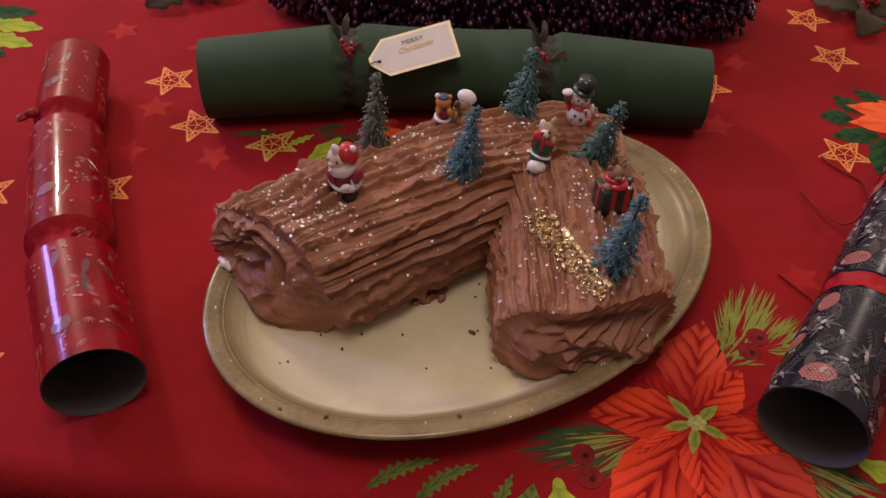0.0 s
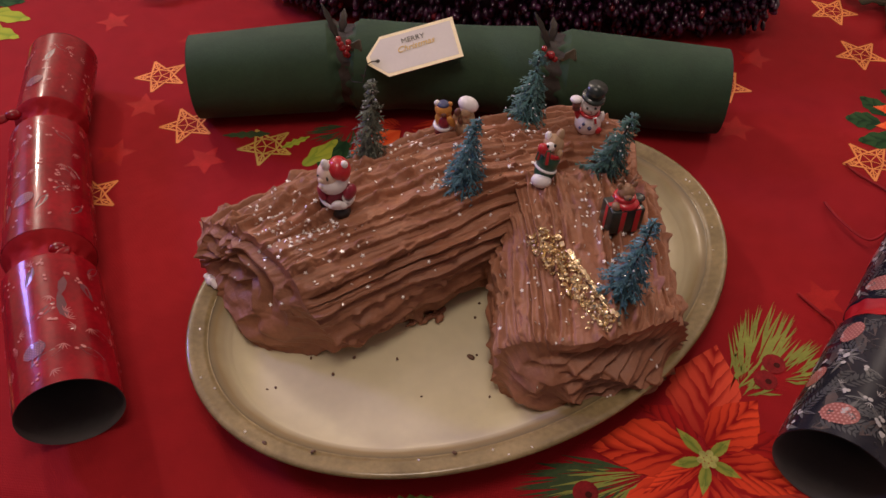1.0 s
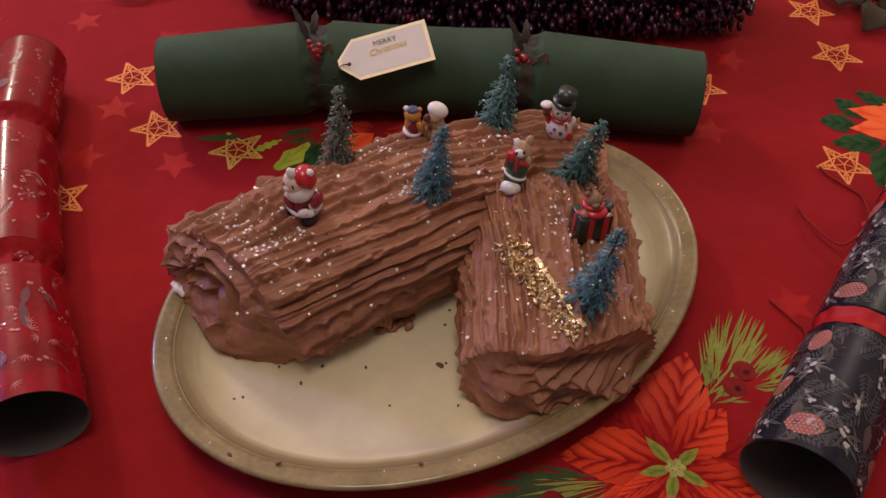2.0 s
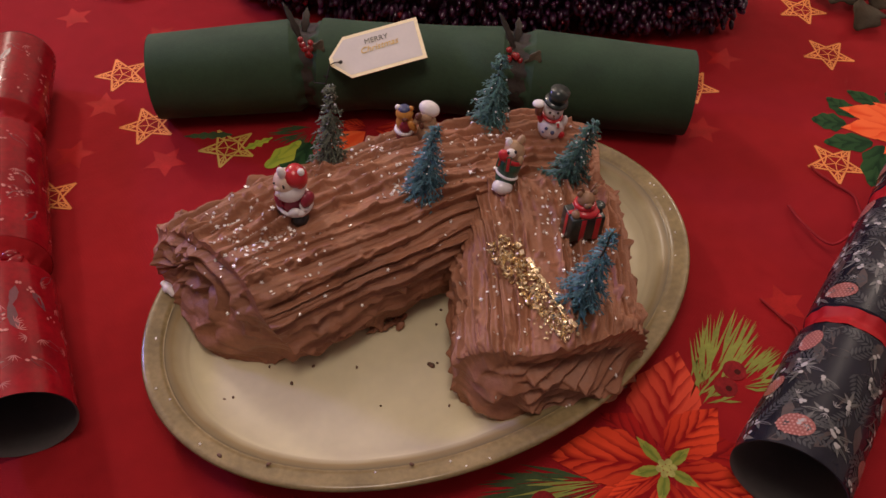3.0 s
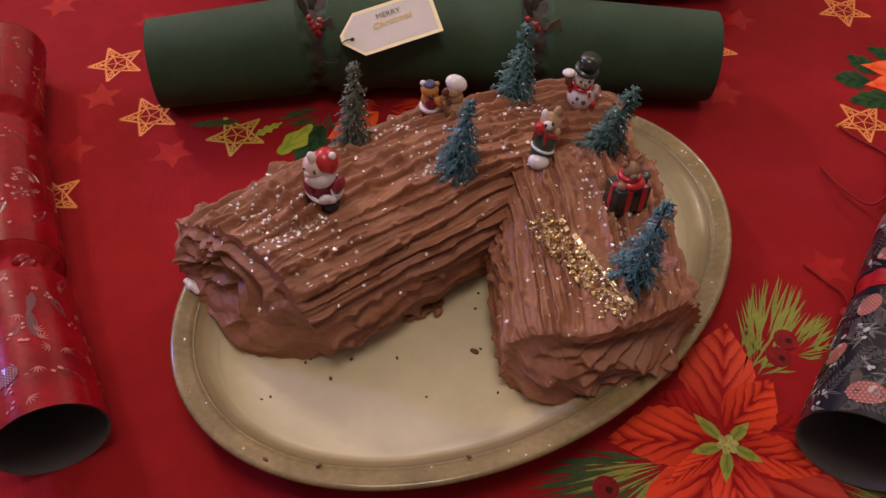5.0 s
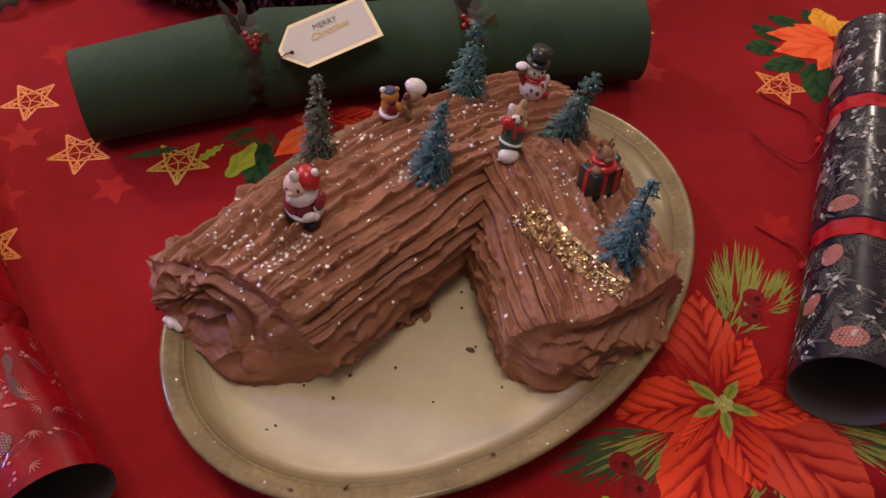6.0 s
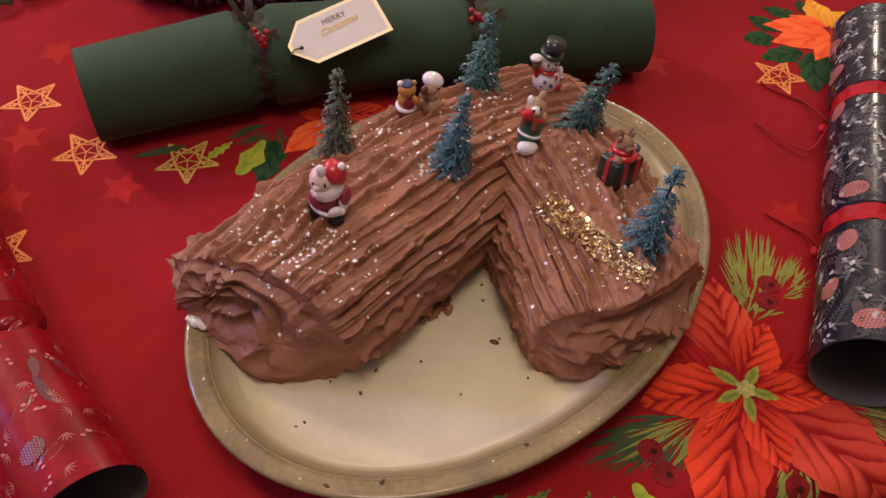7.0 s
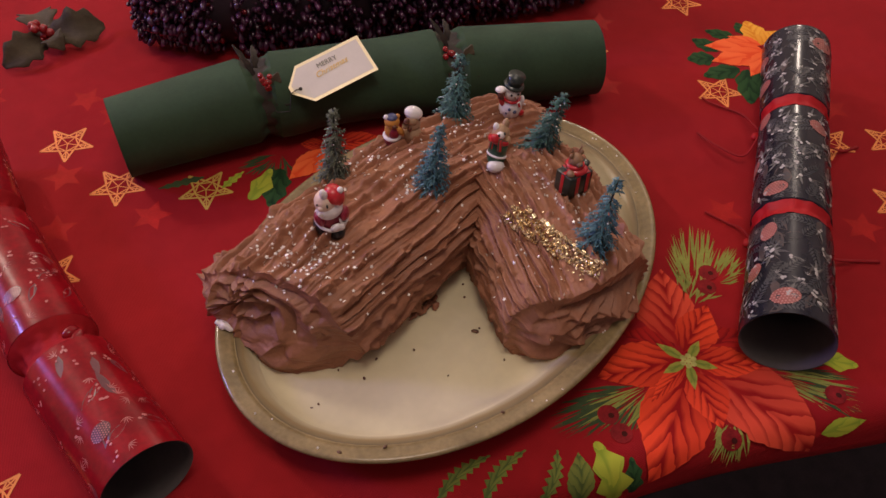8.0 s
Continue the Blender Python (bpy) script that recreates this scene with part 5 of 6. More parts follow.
class Wrap:
    """Lays flat printed shapes on a tube: along it in metres, round it in metres from the top."""

    def __init__(self, a, b, r, r_end=None):
        self.a, self.b, self.r, self.r_end = Vector(a), Vector(b), r, r_end or r
        self.d = (self.b - self.a).normalized()
        self.side = self.d.cross(Vector((0, 0, 1))).normalized()
        self.up = self.side.cross(self.d).normalized()
        self.length = (self.b - self.a).length

    def at(self, u, w, lift=0.00025):
        ang = w / self.r
        return self.a + self.d * u + (self.up * math.cos(ang) + self.side * math.sin(ang)) * (self.r + (self.r_end - self.r) * u / self.length + lift)


def blade(wrap, store, u, w, turn, length, width, lift):
    """A small leaf-shaped print."""
    verts, faces = store
    c, s = math.cos(turn), math.sin(turn)
    out = []
    for x, y in ((0, 0), (0.3, 0.5), (0.65, 0.42), (1, 0), (0.65, -0.42), (0.3, -0.5)):
        px, py = x * length, y * width
        uu = min(max(u + px * c - py * s, 0.0008), wrap.length - 0.0008)
        out.append(wrap.at(uu, w + px * s + py * c, lift))
    i = len(verts)
    verts += out
    faces += [(i, i + 1, i + 2, i + 3), (i, i + 3, i + 4, i + 5)]


def dot(wrap, store, u, w, r, lift, ratio=1.0, turn=0.0, n=9):
    verts, faces = store
    i = len(verts)
    verts.append(wrap.at(u, w, lift + 0.00012))
    for k in range(n):
        a = 2 * math.pi * k / n
        x, y = r * math.cos(a), r * ratio * math.sin(a)
        uu = min(max(u + x * math.cos(turn) - y * math.sin(turn), 0.0006), wrap.length - 0.0006)
        verts.append(wrap.at(uu, w + x * math.sin(turn) + y * math.cos(turn), lift))
    faces += [(i, i + 1 + k, i + 1 + (k + 1) % n) for k in range(n)]


def cone_print(wrap, scales, body, u, w, size, turn):
    """A printed fir cone: an oval with rows of pale scale tips."""
    dot(wrap, body, u, w, size, 0.0003, 0.74, turn, 16)
    for i in range(-4, 5):
        for j in range(-3, 4):
            x, y = (i + 0.5 * (j % 2)) * size * 0.23, j * size * 0.21
            if (x / size) ** 2 + (y / (0.74 * size)) ** 2 < 0.86:
                uu, ww = u + x * math.cos(turn) - y * math.sin(turn), w + x * math.sin(turn) + y * math.cos(turn)
                blade(wrap, scales, uu, ww - size * 0.06, turn + math.pi / 2, size * 0.15, size * 0.13, 0.0005)


def navy_prints(wrap, tube, rng, cones):
    leaf, twig, white, brown, pink, pale = ([], []), ([], []), ([], []), ([], []), ([], []), ([], [])
    round_w = math.pi * wrap.r
    L = wrap.length
    area = L * 2 * round_w
    for k in range(int(area / 0.00018)):
        u, w, t = rng.uniform(0.003, L - 0.003), rng.uniform(-round_w, round_w), rng.uniform(0, 6.28)
        for i in range(7):
            du, dw = 0.0022 * i * math.cos(t), 0.0022 * i * math.sin(t)
            if 0.002 < u + du < L - 0.002:
                for g in (-1, 1):
                    blade(wrap, leaf, u + du, w + dw, t + g * 0.8, 0.0052 - 0.0004 * i, 0.0013, 0.00015)
    for k in range(int(area / 0.00030)):
        u, w, t = rng.uniform(0.003, L - 0.003), rng.uniform(-round_w, round_w), rng.uniform(0, 6.28)
        blade(wrap, brown, u, w, t, 0.015, 0.0050, 0.0001)
    for k in range(int(area / 0.00011)):
        u, w, t = rng.uniform(0.003, L - 0.003), rng.uniform(-round_w, round_w), rng.uniform(0, 6.28)
        blade(wrap, twig, u, w, t, 0.0090, 0.0016, 0.0002)
        blade(wrap, twig, u, w, t + 0.7, 0.0060, 0.0015, 0.0002)
        for i in range(rng.choice((2, 3, 3))):
            dot(wrap, white, u + rng.uniform(-0.0014, 0.0014), w + rng.uniform(-0.0014, 0.0014), rng.uniform(0.0007, 0.0011), 0.0004)
        if rng.random() < 0.7:
            uu, ww = u + rng.uniform(-0.008, 0.008), w + rng.uniform(-0.008, 0.008)
            if 0.004 < uu < L - 0.004:
                for i in range(4):
                    blade(wrap, white, uu, ww, t + 1 + i * 0.55, 0.0030, 0.0003, 0.0003)
    for u, w, size, turn in cones:
        cone_print(wrap, pale, pink, u, w, size, turn)
    for name, store, material in (("leaf_print", leaf, NAVY_LEAF), ("twig_print", twig, NAVY_TWIG), ("berry_print", white, NAVY_WHITE), ("brown_print", brown, NAVY_BROWN), ("cone_print", pink, NAVY_PINK), ("cone_scale_print", pale, NAVY_PINK_LIGHT)):
        if store[0]:
            tagged(raw_part(name, store[0], store[1], material, tube, smooth=False), kind="stuff")


def ribbon_tail(points, width, material, parent, name="ribbon_tail"):
    verts, faces = [], []
    key = [Vector(p) for p in points]
    key = [key[0]] + key + [key[-1]]
    pts = []
    for p0, p1, p2, p3 in zip(key, key[1:], key[2:], key[3:]):
        for k in range(5):
            t = k / 5
            pts.append(0.5 * (2 * p1 + (p2 - p0) * t + (2 * p0 - 5 * p1 + 4 * p2 - p3) * t * t + (3 * p1 - p0 - 3 * p2 + p3) * t ** 3))
    pts.append(key[-1])
    for i, p in enumerate(pts):
        d = (pts[min(i + 1, len(pts) - 1)] - pts[max(i - 1, 0)]).normalized()
        side = d.cross(Vector((0, 0, 1))).normalized() * width / 2
        verts += [p + side, p - side, p - side + Vector((0, 0, 0.0005)), p + side + Vector((0, 0, 0.0005))]
    for i in range(len(pts) - 1):
        s = i * 4
        for k in range(4):
            faces.append((s + k, s + (k + 1) % 4, s + 4 + (k + 1) % 4, s + 4 + k))
    faces += [(0, 3, 2, 1), tuple(len(verts) - 4 + k for k in range(4))]
    return raw_part(name, verts, faces, material, parent)


def navy_cracker():
    rng = random.Random(14)
    r = 0.0245
    ck = thing("christmas_cracker", "navy paper cracker with pine cones, berries and red ribbon ties", "cracker", "crackers on the table")
    a, b = Vector((0.144, -0.081, r)), Vector((0.309, 0.1245, r))
    L = (b - a).length
    d = (b - a) / L

    def P(x, y=0.0, z=0.0):
        return a + d * x + Vector((-d.y, d.x, 0)) * y + Vector((0, 0, z))

    k1, k2, h = 0.0810, 0.1815, 0.0065
    r1, r2, r3 = 0.0226, 0.0214, 0.0232  # the card narrows towards the barrel
    t1 = open_tube("end_tube", P(0), P(k1 - h), r, True, NAVY_PAPER, ck, r_far=r1)
    v, f = sweep([P(k1 + h + (k2 - k1 - 2 * h) * k / 24) for k in range(25)], [r1 + (r2 - r1) * k / 24 for k in range(25)], 48)
    t2 = raw_part("barrel", v, f, NAVY_PAPER, ck)
    t3 = open_tube("end_tube", P(k2 + h), P(L), r3, False, NAVY_PAPER, ck, r_far=r2)
    for tube, s0, s1, ra, rb, cones in ((t1, 0, k1 - h, r, r1, [(0.0115, -0.0085, 0.0078, 1.4), (0.034, -0.028, 0.0062, 0.6), (0.012, -0.046, 0.0065, 0.5), (0.050, 0.030, 0.007, 2.0), (0.016, 0.030, 0.0065, 1.2), (0.062, -0.020, 0.007, 0.3)]),
                                (t2, k1 + h, k2 - h, r1, r2, [(0.010, -0.016, 0.0075, 1.5), (0.040, -0.036, 0.007, 1.0), (0.070, 0.010, 0.007, 2.0), (0.082, -0.028, 0.007, 0.4), (0.028, 0.026, 0.007, 1.0)]),
                                (t3, k2 + h, L, r2, r3, [(0.020, -0.030, 0.0075, 1.5), (0.060, 0.012, 0.009, 1.0), (0.050, -0.032, 0.0075, 2.0), (0.030, 0.022, 0.007, 2.4)])):
        navy_prints(Wrap(P(s0), P(s1), ra, rb), tube, rng, cones)
    for k, rk in ((k1, r1), (k2, r2)):
        crimp("neck", P(k - h), P(k), P(k + h), rk, rk * 0.66, NAVY_PAPER, ck)
        # the broad red ribbon round the neck
        v, f = sweep([P(k - h * 0.85 + h * 1.7 * i / 12) for i in range(13)], [rk * (0.90 + 0.08 * abs(i / 6 - 1) ** 1.5) for i in range(13)], 88, [0.025] * 13)
        raw_part("ribbon", v, f, RED_RIBBON, ck, "broad red satin ribbon tie")
        bm = bmesh.new()
        c = P(k, 0.020, -0.016)
        ball(bm, c, (0.004, 0.003, 0.0026), (0, 0, 20))
        part("knot", bm, RED_RIBBON, ck)
    ribbon_tail([P(k2, 0.020, -0.010), P(0.200, 0.025, -0.018), P(0.212, 0.030, -0.0232), P(0.215, 0.042, -0.0232), P(0.218, 0.052, -0.0232), P(0.222, 0.058, -0.0232)], 0.0015, RED_TAIL, ck)
    # strip added where a dark shadow streak lies, lifted to cast one
    ribbon_tail([P(k2 - 0.004, 0.019, -0.012), P(0.160, 0.027, -0.017), P(0.168, 0.045, -0.019), P(0.182, 0.0576, -0.0232)], 0.0016, RED_TAIL, ck)
    ribbon_tail([P(k1, 0.020, -0.012), P(0.096, 0.024, -0.020), P(0.101, 0.031, -0.0232), P(0.107, 0.046, -0.0232)], 0.0015, RED_TAIL, ck)
    ribbon_tail([P(k1, -0.020, -0.014), P(k1 + 0.004, -0.032, -0.018), P(k1 + 0.012, -0.046, -0.0234), P(k1 + 0.016, -0.060, -0.0236)], 0.0022, RED_TAIL, ck)
    ribbon_tail([P(k2, -0.018, -0.014), P(k2 + 0.004, -0.028, -0.016), P(k2 + 0.012, -0.040, -0.0234), P(k2 + 0.020, -0.050, -0.0236)], 0.0022, RED_TAIL, ck)
    ribbon_tail([P(k2 + 0.098, 0.010, -0.0236), P(k2 + 0.108, 0.014, -0.0236), P(k2 + 0.120, 0.018, -0.0236)], 0.0026, RED_TAIL, ck)


def red_cracker():
    rng = random.Random(3)
    r = 0.0232
    ck = thing("christmas_cracker", "shiny red paper cracker with snowy sprigs, open at one end", "cracker", "crackers on the table")
    p0, k1, k2, p3 = Vector((-0.180, -0.033, r)), Vector((-0.2090, 0.049, r)), Vector((-0.2355, 0.158, r)), Vector((-0.2450, 0.231, r))
    h = 0.0095
    d1, d2, d3 = (k1 - p0).normalized(), (k2 - k1).normalized(), (p3 - k2).normalized()
    t1 = open_tube("end_tube", p0, k1 - d1 * h, r, True, RED_FOIL, ck)
    n = 25
    q0, q1 = k1 + d2 * h, k2 - d2 * h
    v, f = sweep([q0.lerp(q1, i / (n - 1)) for i in range(n)], [r * (0.98 - 0.07 * i / (n - 1)) for i in range(n)], 48)
    t2 = raw_part("barrel", v, f, RED_FOIL, ck)
    t3 = open_tube("end_tube", k2 + d3 * h, p3, r * 0.88, False, RED_FOIL, ck)
    crimp("neck", k1 - d1 * h, k1, k1 + d2 * h, r * 0.97, r * 0.76, RED_CREPE, ck, "matt red gathered paper", pleat=0.05)
    crimp("neck", k2 - d2 * h, k2, k2 + d3 * h, r * 0.88, r * 0.66, RED_CREPE, ck, "matt red gathered paper", pleat=0.05)
    for k, side, up in ((k1, 0.010, 0.0185), (k2, -0.016, 0.0150)):
        bm = bmesh.new()
        ball(bm, k + Vector((side, 0, up)), (0.0046, 0.0034, 0.0026), (20, 10, 30), 0, 12)
        ball(bm, k + Vector((side * 1.3, -0.004, up * 1.02)), (0.0056, 0.0026, 0.0010), (30, 10, 60), 0, 12)
        part("knot", bm, RED_FOIL, ck, "gathered paper knot")
    for tube, a, b, rr, r2 in ((t1, p0, k1 - d1 * h, r, r), (t2, q0, q1, r * 0.98, r * 0.91), (t3, k2 + d3 * h, p3, r * 0.88, r * 0.88)):
        wrap = Wrap(a, b, rr, r2)
        pale, grey = ([], []), ([], [])
        for i in range(int(wrap.length * 2 * math.pi * rr / 0.00016)):
            u, w, t = rng.uniform(0.004, wrap.length - 0.004), rng.uniform(-math.pi * rr, math.pi * rr), rng.uniform(0, 6.28)
            kind = rng.random()
            if kind < 0.55:
                for j in range(rng.choice((2, 3))):
                    dot(wrap, pale, u + rng.uniform(-0.0022, 0.0022), w + rng.uniform(-0.0022, 0.0022), rng.uniform(0.0006, 0.0011), 0.0003, 0.7, t)
            else:
                for j in range(5):
                    blade(wrap, pale, u, w, t + j * 0.5, 0.0040, 0.0004, 0.00025)
            if rng.random() < 0.25:
                blade(wrap, grey, u, w, t, 0.013, 0.004, 0.0001)
        cone_print(wrap, pale, grey, wrap.length * 0.27, -0.006, 0.0055, 1.2)
        for name, store, material in (("snow_print", pale, RED_FOIL_PALE), ("cone_print", grey, RED_FOIL_GREY)):
            tagged(raw_part(name, store[0], store[1], material, tube, smooth=False), kind="stuff")


def text_mesh(name, body, size, m, material, parent, shear=0.0):
    cu = bpy.data.curves.new(name, "FONT")
    cu.body, cu.size, cu.align_x, cu.align_y, cu.extrude, cu.shear = body, size, "CENTER", "CENTER", 0.00008, shear
    tmp = new(name, cu)
    dg = bpy.context.evaluated_depsgraph_get()
    me = bpy.data.meshes.new_from_object(tmp.evaluated_get(dg))
    bpy.data.objects.remove(tmp)
    me.materials.clear()
    me.materials.append(material)
    ob = new(name, me)
    ob.parent = parent
    ob.matrix_basis = m
    return ob


def berry_cluster(parent, c, n, spread, rng, r=0.0022, tall=1.0):
    for k in range(n):
        bm = bmesh.new()
        ball(bm, c + Vector((rng.uniform(-1, 1) * spread, rng.uniform(-0.4, 0.4) * spread, rng.uniform(-1, 1) * spread * tall)), r * rng.uniform(0.85, 1.1), seg=14)
        part("berry", bm, BERRY_RED, parent, "glossy red berry")


def felt_leaf(parent, base, tip, width, bend, material, name="felt_leaf"):
    """A soft thick leaf, curved, with a wavy edge."""
    base, tip = Vector(base), Vector(tip)
    d = (tip - base)
    side = d.cross(Vector((0.15, -0.6, 0.8))).normalized()
    up = side.cross(d).normalized()
    verts, faces, n = [], [], 14
    for i in range(n + 1):
        u = i / n
        w = width * (math.sin(math.pi * min(u * 0.92 + 0.06, 1)) ** 0.7) * (1 + 0.18 * math.sin(u * 19))
        c = base + d * u + up * bend * math.sin(math.pi * u)
        for v in (-1, -0.5, 0, 0.5, 1):
            verts.append(c + side * v * w + up * (0.25 * w * v * v))
    for i in range(n):
        for k in range(4):
            s = i * 5 + k
            faces.append((s, s + 1, s + 6, s + 5))
    ob = raw_part(name, verts, faces, material, parent)
    m = ob.modifiers.new("thickness", "SOLIDIFY")
    m.thickness = 0.0007
    return ob


def green_cracker():
    rng = random.Random(9)
    r = 0.0283
    ck = thing("christmas_cracker", "large dark green card cracker with berry ties and a gift tag", "cracker", "crackers on the table")
    end_r = 0.0258
    pts = [Vector((-0.156, 0.2045, end_r)), Vector((-0.062, 0.2085, r)), Vector((0.064, 0.1915, r)), Vector((0.167, 0.1710, end_r))]
    h = 0.010
    d1, d2, d3 = ((q - p).normalized() for p, q in zip(pts, pts[1:]))
    open_tube("end_tube", pts[0], pts[1] - d1 * h, end_r, True, GREEN_PAPER, ck, r_far=r)
    a, b = pts[1] + d2 * h, pts[2] - d2 * h
    sag = Vector((0, 0.004, -0.0017))
    settle = []
    for i in range(33):
        t = min(1.0, 3.2 * min(i, 32 - i) / 32)
        settle.append(t ** 3 * (6 * t * t - 15 * t + 10))
    a2, b2 = a - d2 * 0.0016, b + d2 * 0.0016
    v, f = sweep([a2.lerp(b2, i / 32) + sag * settle[i] for i in range(33)], [r + 0.0002 - 0.0017 * settle[i] for i in range(33)], 48)
    raw_part("barrel", v, f, GREEN_PAPER, ck)
    open_tube("end_tube", pts[2] + d3 * h, pts[3], end_r, False, GREEN_PAPER, ck, r_far=r)
    crimp("neck", pts[1] - d1 * h, pts[1], pts[1] + d2 * h, r, r * 0.84, GREEN_PAPER, ck)
    crimp("neck", pts[2] - d2 * h, pts[2], pts[2] + d3 * h, r, r * 0.84, GREEN_PAPER, ck)
    for c, d, bc in ((pts[1], d2, Vector((-0.0600, 0.1880, 0.0560))), (pts[2], d3, Vector((0.0605, 0.1800, 0.0500)))):
        v, f = sweep([c + d * (x * 0.0014) for x in range(-7, 8)], [r * (0.89 + 0.085 * abs(x / 7) ** 2.5) for x in range(-7, 8)], 88, [0.05 * (1 - 0.7 * abs(x / 7)) for x in range(-7, 8)])
        raw_part("ribbon", v, f, BROWN_RIBBON, ck, "brown gauze ribbon tie")
        berry_cluster(ck, bc, 8, 0.0040, rng, 0.0021, 1.7)
        felt_leaf(ck, c + Vector((0.004, -0.014, 0.014)), c + Vector((0.010, -0.016, 0.029)), 0.0040, 0.002, TAN_RIBBON)
        felt_leaf(ck, c + Vector((-0.002, -0.008, 0.020)), c + Vector((-0.012, 0.004, 0.042)), 0.0017, 0.002, BROWN_RIBBON)
        felt_leaf(ck, c + Vector((0.002, -0.016, 0.012)), c + Vector((0.018, -0.026, 0.012)), 0.0055, 0.002, BROWN_RIBBON)
        felt_leaf(ck, c + Vector((-0.002, -0.002, 0.022)), c + Vector((0.001, 0.012, 0.033)), 0.0022, 0.003, BROWN_RIBBON)
    # the tag: its corners give its plane
    bl, br, tr = Vector((-0.0358, 0.1711, 0.0430)), Vector((0.0092, 0.1766, 0.0520)), Vector((0.0047, 0.2022, 0.0622))
    x = (br - bl).normalized()
    nrm = x.cross(tr - br).normalized()
    y = nrm.cross(x)
    m = Matrix((x, y, nrm)).transposed().to_4x4()
    m.translation = br + nrm * 0.0040
    W, H, cut = 0.0555, 0.0280, 0.0105

    def tag_outline(inset, z):
        i = inset
        return [(-i, i, z), (-i, H - i, z), (-W + cut, H - i, z), (-W + i, H - cut - 0.001, z), (-W + i, cut + 0.001, z), (-W + cut, i, z)]

    bm = bmesh.new()
    lo = [bm.verts.new(p) for p in tag_outline(0, -0.0005)]
    hi = [bm.verts.new(p) for p in tag_outline(0, 0.0)]
    bm.faces.new(lo[::-1])
    bm.faces.new(hi)
    for k in range(6):
        bm.faces.new((lo[k], lo[(k + 1) % 6], hi[(k + 1) % 6], hi[k]))
    tag = part("gift_tag", bm, TAG_GOLD, ck, "white card tag edged in gold foil", smooth=False)
    tag.matrix_basis = m
    bm = bmesh.new()
    bm.faces.new([bm.verts.new(p) for p in tag_outline(0.0021, 0.00015)])
    part("card_face", bm, TAG_CARD, tag, smooth=False)
    bm = bmesh.new()
    drum(bm, (-W + 0.0062, H * 0.50 - 0.002, 0.0002), 0.0012, 0.0012, 0.0003)
    part("hole", bm, DARK_CORD, tag, smooth=False)
    text_mesh("lettering", "MERRY", 0.0046, Matrix.Translation((-W * 0.47, H * 0.74, 0.0004)), TAG_GREY, tag)
    text_mesh("lettering", "Christmas", 0.0056, Matrix.Translation((-W * 0.46, H * 0.56, 0.0004)) @ Matrix.Rotation(0.05, 4, "Z"), TAG_LETTER, tag, 0.35)
    hole = m @ Vector((-W + 0.0062, H * 0.50 - 0.002, 0.0006))
    bm = bmesh.new()
    edge = m @ Vector((-W - 0.0006, H * 0.42, 0.0004))
    wire_path(bm, [hole, hole.lerp(edge, 0.5) + nrm * 0.0012, edge, edge + Vector((-0.003, -0.004, -0.010)), edge + Vector((-0.010, 0.0, -0.012)), pts[1] + Vector((0.002, -0.017, 0.004))], 0.00035)
    part("cord", bm, DARK_CORD, ck)


green_cracker()
red_cracker()
navy_cracker()

# ---- dark bead garland behind, and holly picks ----


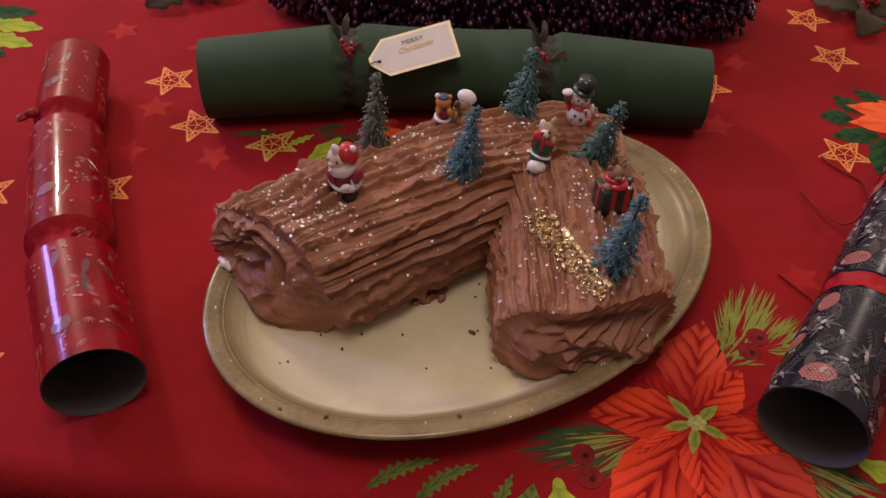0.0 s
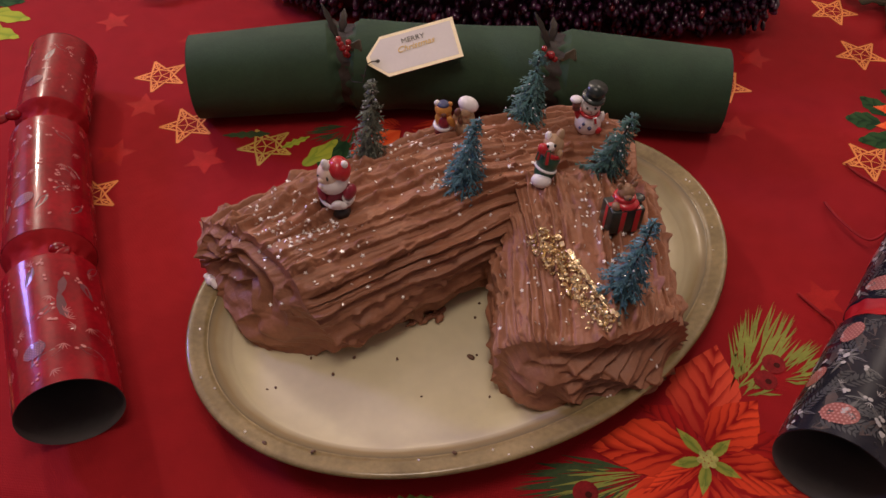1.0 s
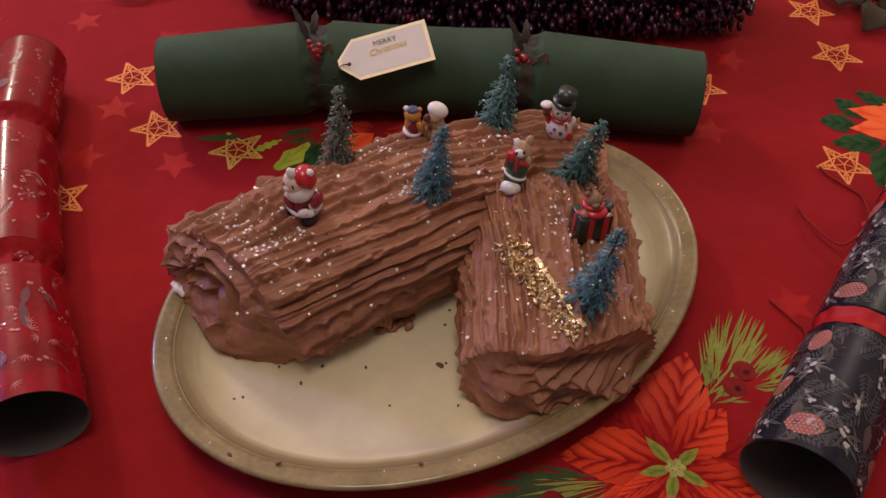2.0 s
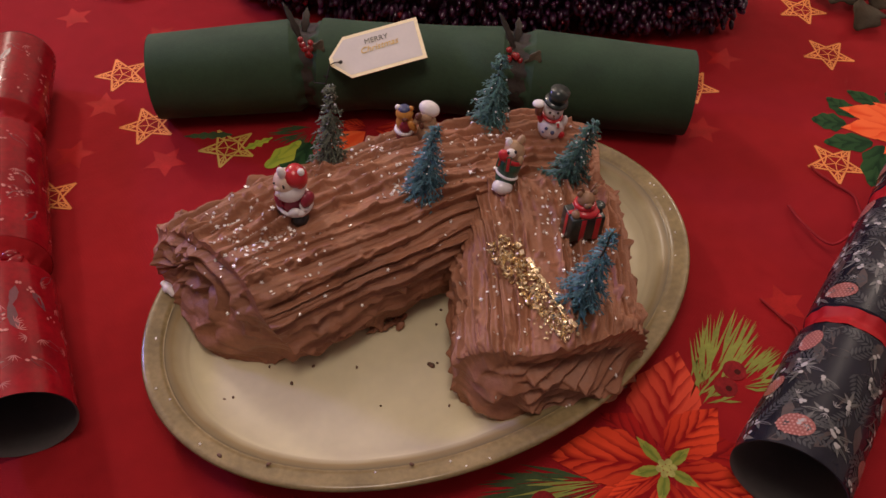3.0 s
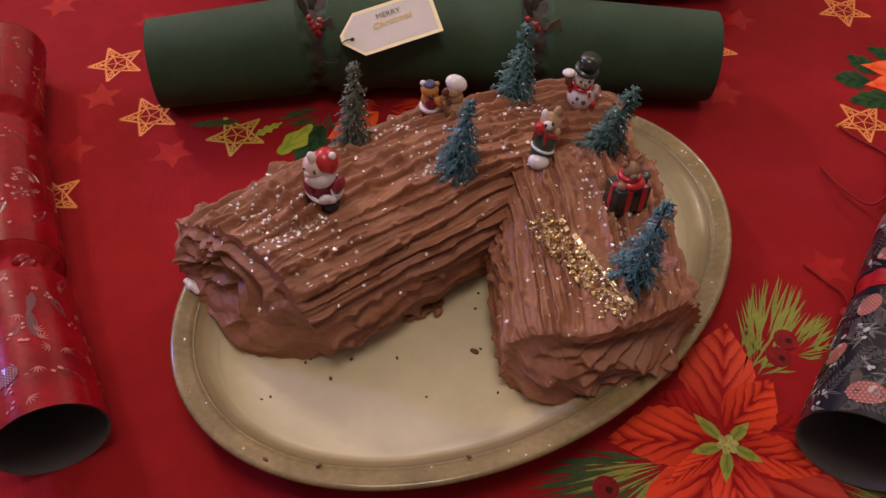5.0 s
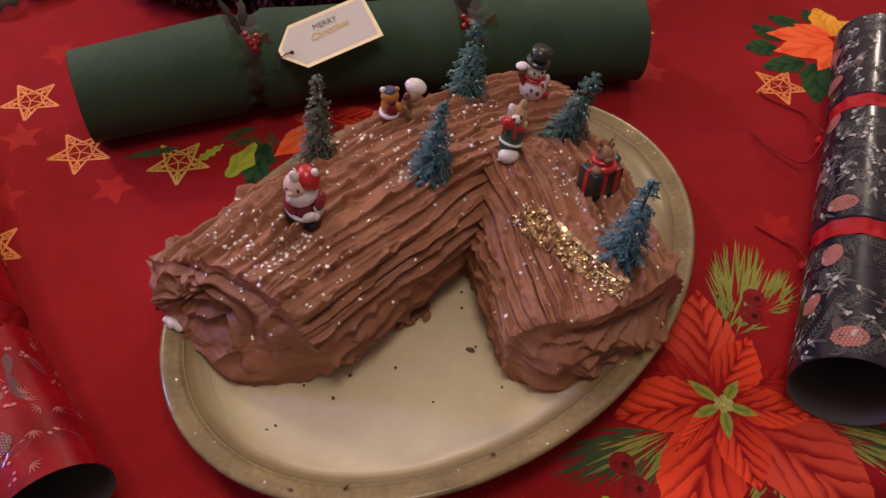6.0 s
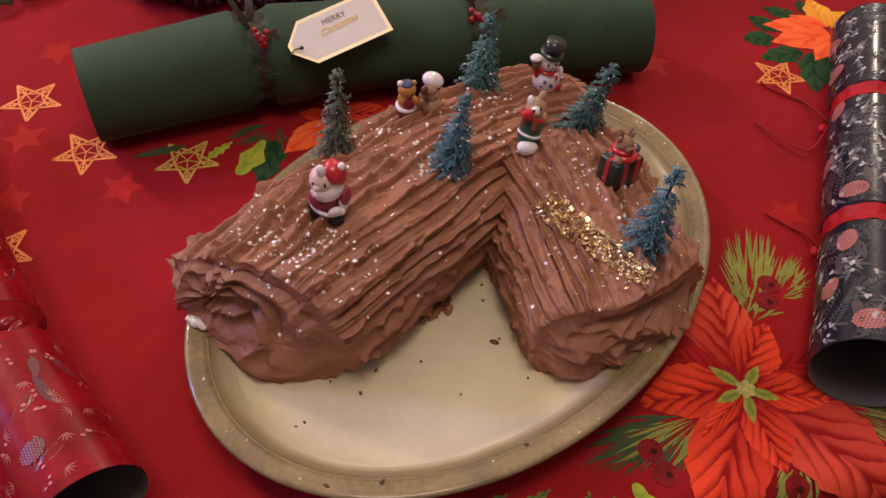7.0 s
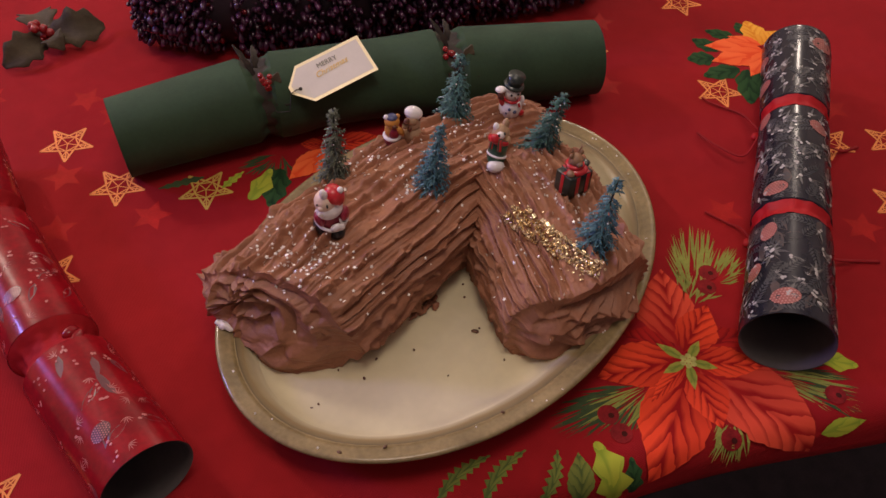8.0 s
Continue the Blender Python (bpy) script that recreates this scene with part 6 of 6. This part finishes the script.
def garland():
    rng = random.Random(77)
    ob = thing("bead_garland", "dark plum and ruby beaded garland heaped on the tablecloth", "garland")
    path = [Vector((-0.114, 0.356, 0.036)), Vector((-0.055, 0.330, 0.040)), Vector((0.05, 0.314, 0.042)), Vector((0.16, 0.300, 0.042)), Vector((0.232, 0.296, 0.036))]
    smooth = []
    for a, b in zip(path, path[1:]):
        smooth += [a.lerp(b, k / 10) for k in range(10)]
    smooth.append(path[-1])
    n = len(smooth)
    radii = [0.046 * math.sin(math.pi * (0.12 + 0.76 * k / (n - 1))) ** 0.5 for k in range(n)]
    v, f = sweep(smooth, radii, 24)
    f += [tuple(range(24))[::-1], tuple(len(v) - 24 + k for k in range(24))]
    for q in v:
        q.z = max(q.z, 0.0008)
    raw_part("core", v, f, GARLAND_CORE, ob)
    unit_v, unit_f = [], []
    for i in range(1, 4):
        for k in range(6):
            a, b = math.pi * i / 4, 2 * math.pi * k / 6
            unit_v.append(Vector((math.sin(a) * math.cos(b), math.sin(a) * math.sin(b), math.cos(a))))
    unit_v += [Vector((0, 0, 1)), Vector((0, 0, -1))]
    for i in range(2):
        for k in range(6):
            unit_f.append((i * 6 + k, (i + 1) * 6 + k, (i + 1) * 6 + (k + 1) % 6, i * 6 + (k + 1) % 6))
    for k in range(6):
        unit_f += [(18, k, (k + 1) % 6), (19, 12 + (k + 1) % 6, 12 + k)]
    for name, count, material in (("plum_beading", 6000, GARLAND), ("ruby_beading", 240, GARLAND_RED)):
        verts, faces = [], []
        for c in range(count):
            t = rng.uniform(0, n - 1.001)
            i = int(t)
            p = smooth[i].lerp(smooth[i + 1], t - i)
            d = (smooth[i + 1] - smooth[i]).normalized()
            side = d.cross(Vector((0, 0, 1))).normalized()
            a = rng.uniform(-1.0, math.pi + 0.6)
            nor = side * math.cos(a) + Vector((0, 0, 1)) * math.sin(a)
            q = p + nor * (radii[i] + rng.uniform(-0.004, 0.011))
            if q.z < 0.004:
                continue
            size = rng.uniform(0.0018, 0.0036)
            e = Euler((rng.uniform(-0.6, 0.6), rng.uniform(-0.6, 0.6), 0)).to_quaternion() @ nor.to_track_quat("Z", "Y")
            s = len(verts)
            verts += [q + e @ Vector((u.x * size * 0.75, u.y * size * 0.75, u.z * size * 1.5)) for u in unit_v]
            faces += [tuple(s + k for k in g) for g in unit_f]
        tagged(raw_part(name, verts, faces, material, ob), kind="stuff")


def holly_pick(at, turn, seed):
    rng = random.Random(seed)
    ob = thing("holly_pick", "dull green felt holly leaves with glossy red berries", "holly", "holly picks on the cloth")
    for a, ln, w in ((100, 0.038, 0.013), (5, 0.042, 0.014), (215, 0.040, 0.012), (300, 0.020, 0.008)):
        e = Vector((math.cos(radians(a + turn)), math.sin(radians(a + turn)), 0))
        felt_leaf(ob, e * 0.003 + Vector((0, 0, 0.006)), e * ln + Vector((0, 0, 0.004)), w, 0.007, HOLLY_FELT, "leaf")
    berry_cluster(ob, Vector((0, 0, 0.012)), 8, 0.007, rng, 0.0034)
    ob.location = (at[0], at[1], 0.001)


garland()
holly_pick((-0.189, 0.359), 0, 1)
holly_pick((0.335, 0.292), 140, 2)
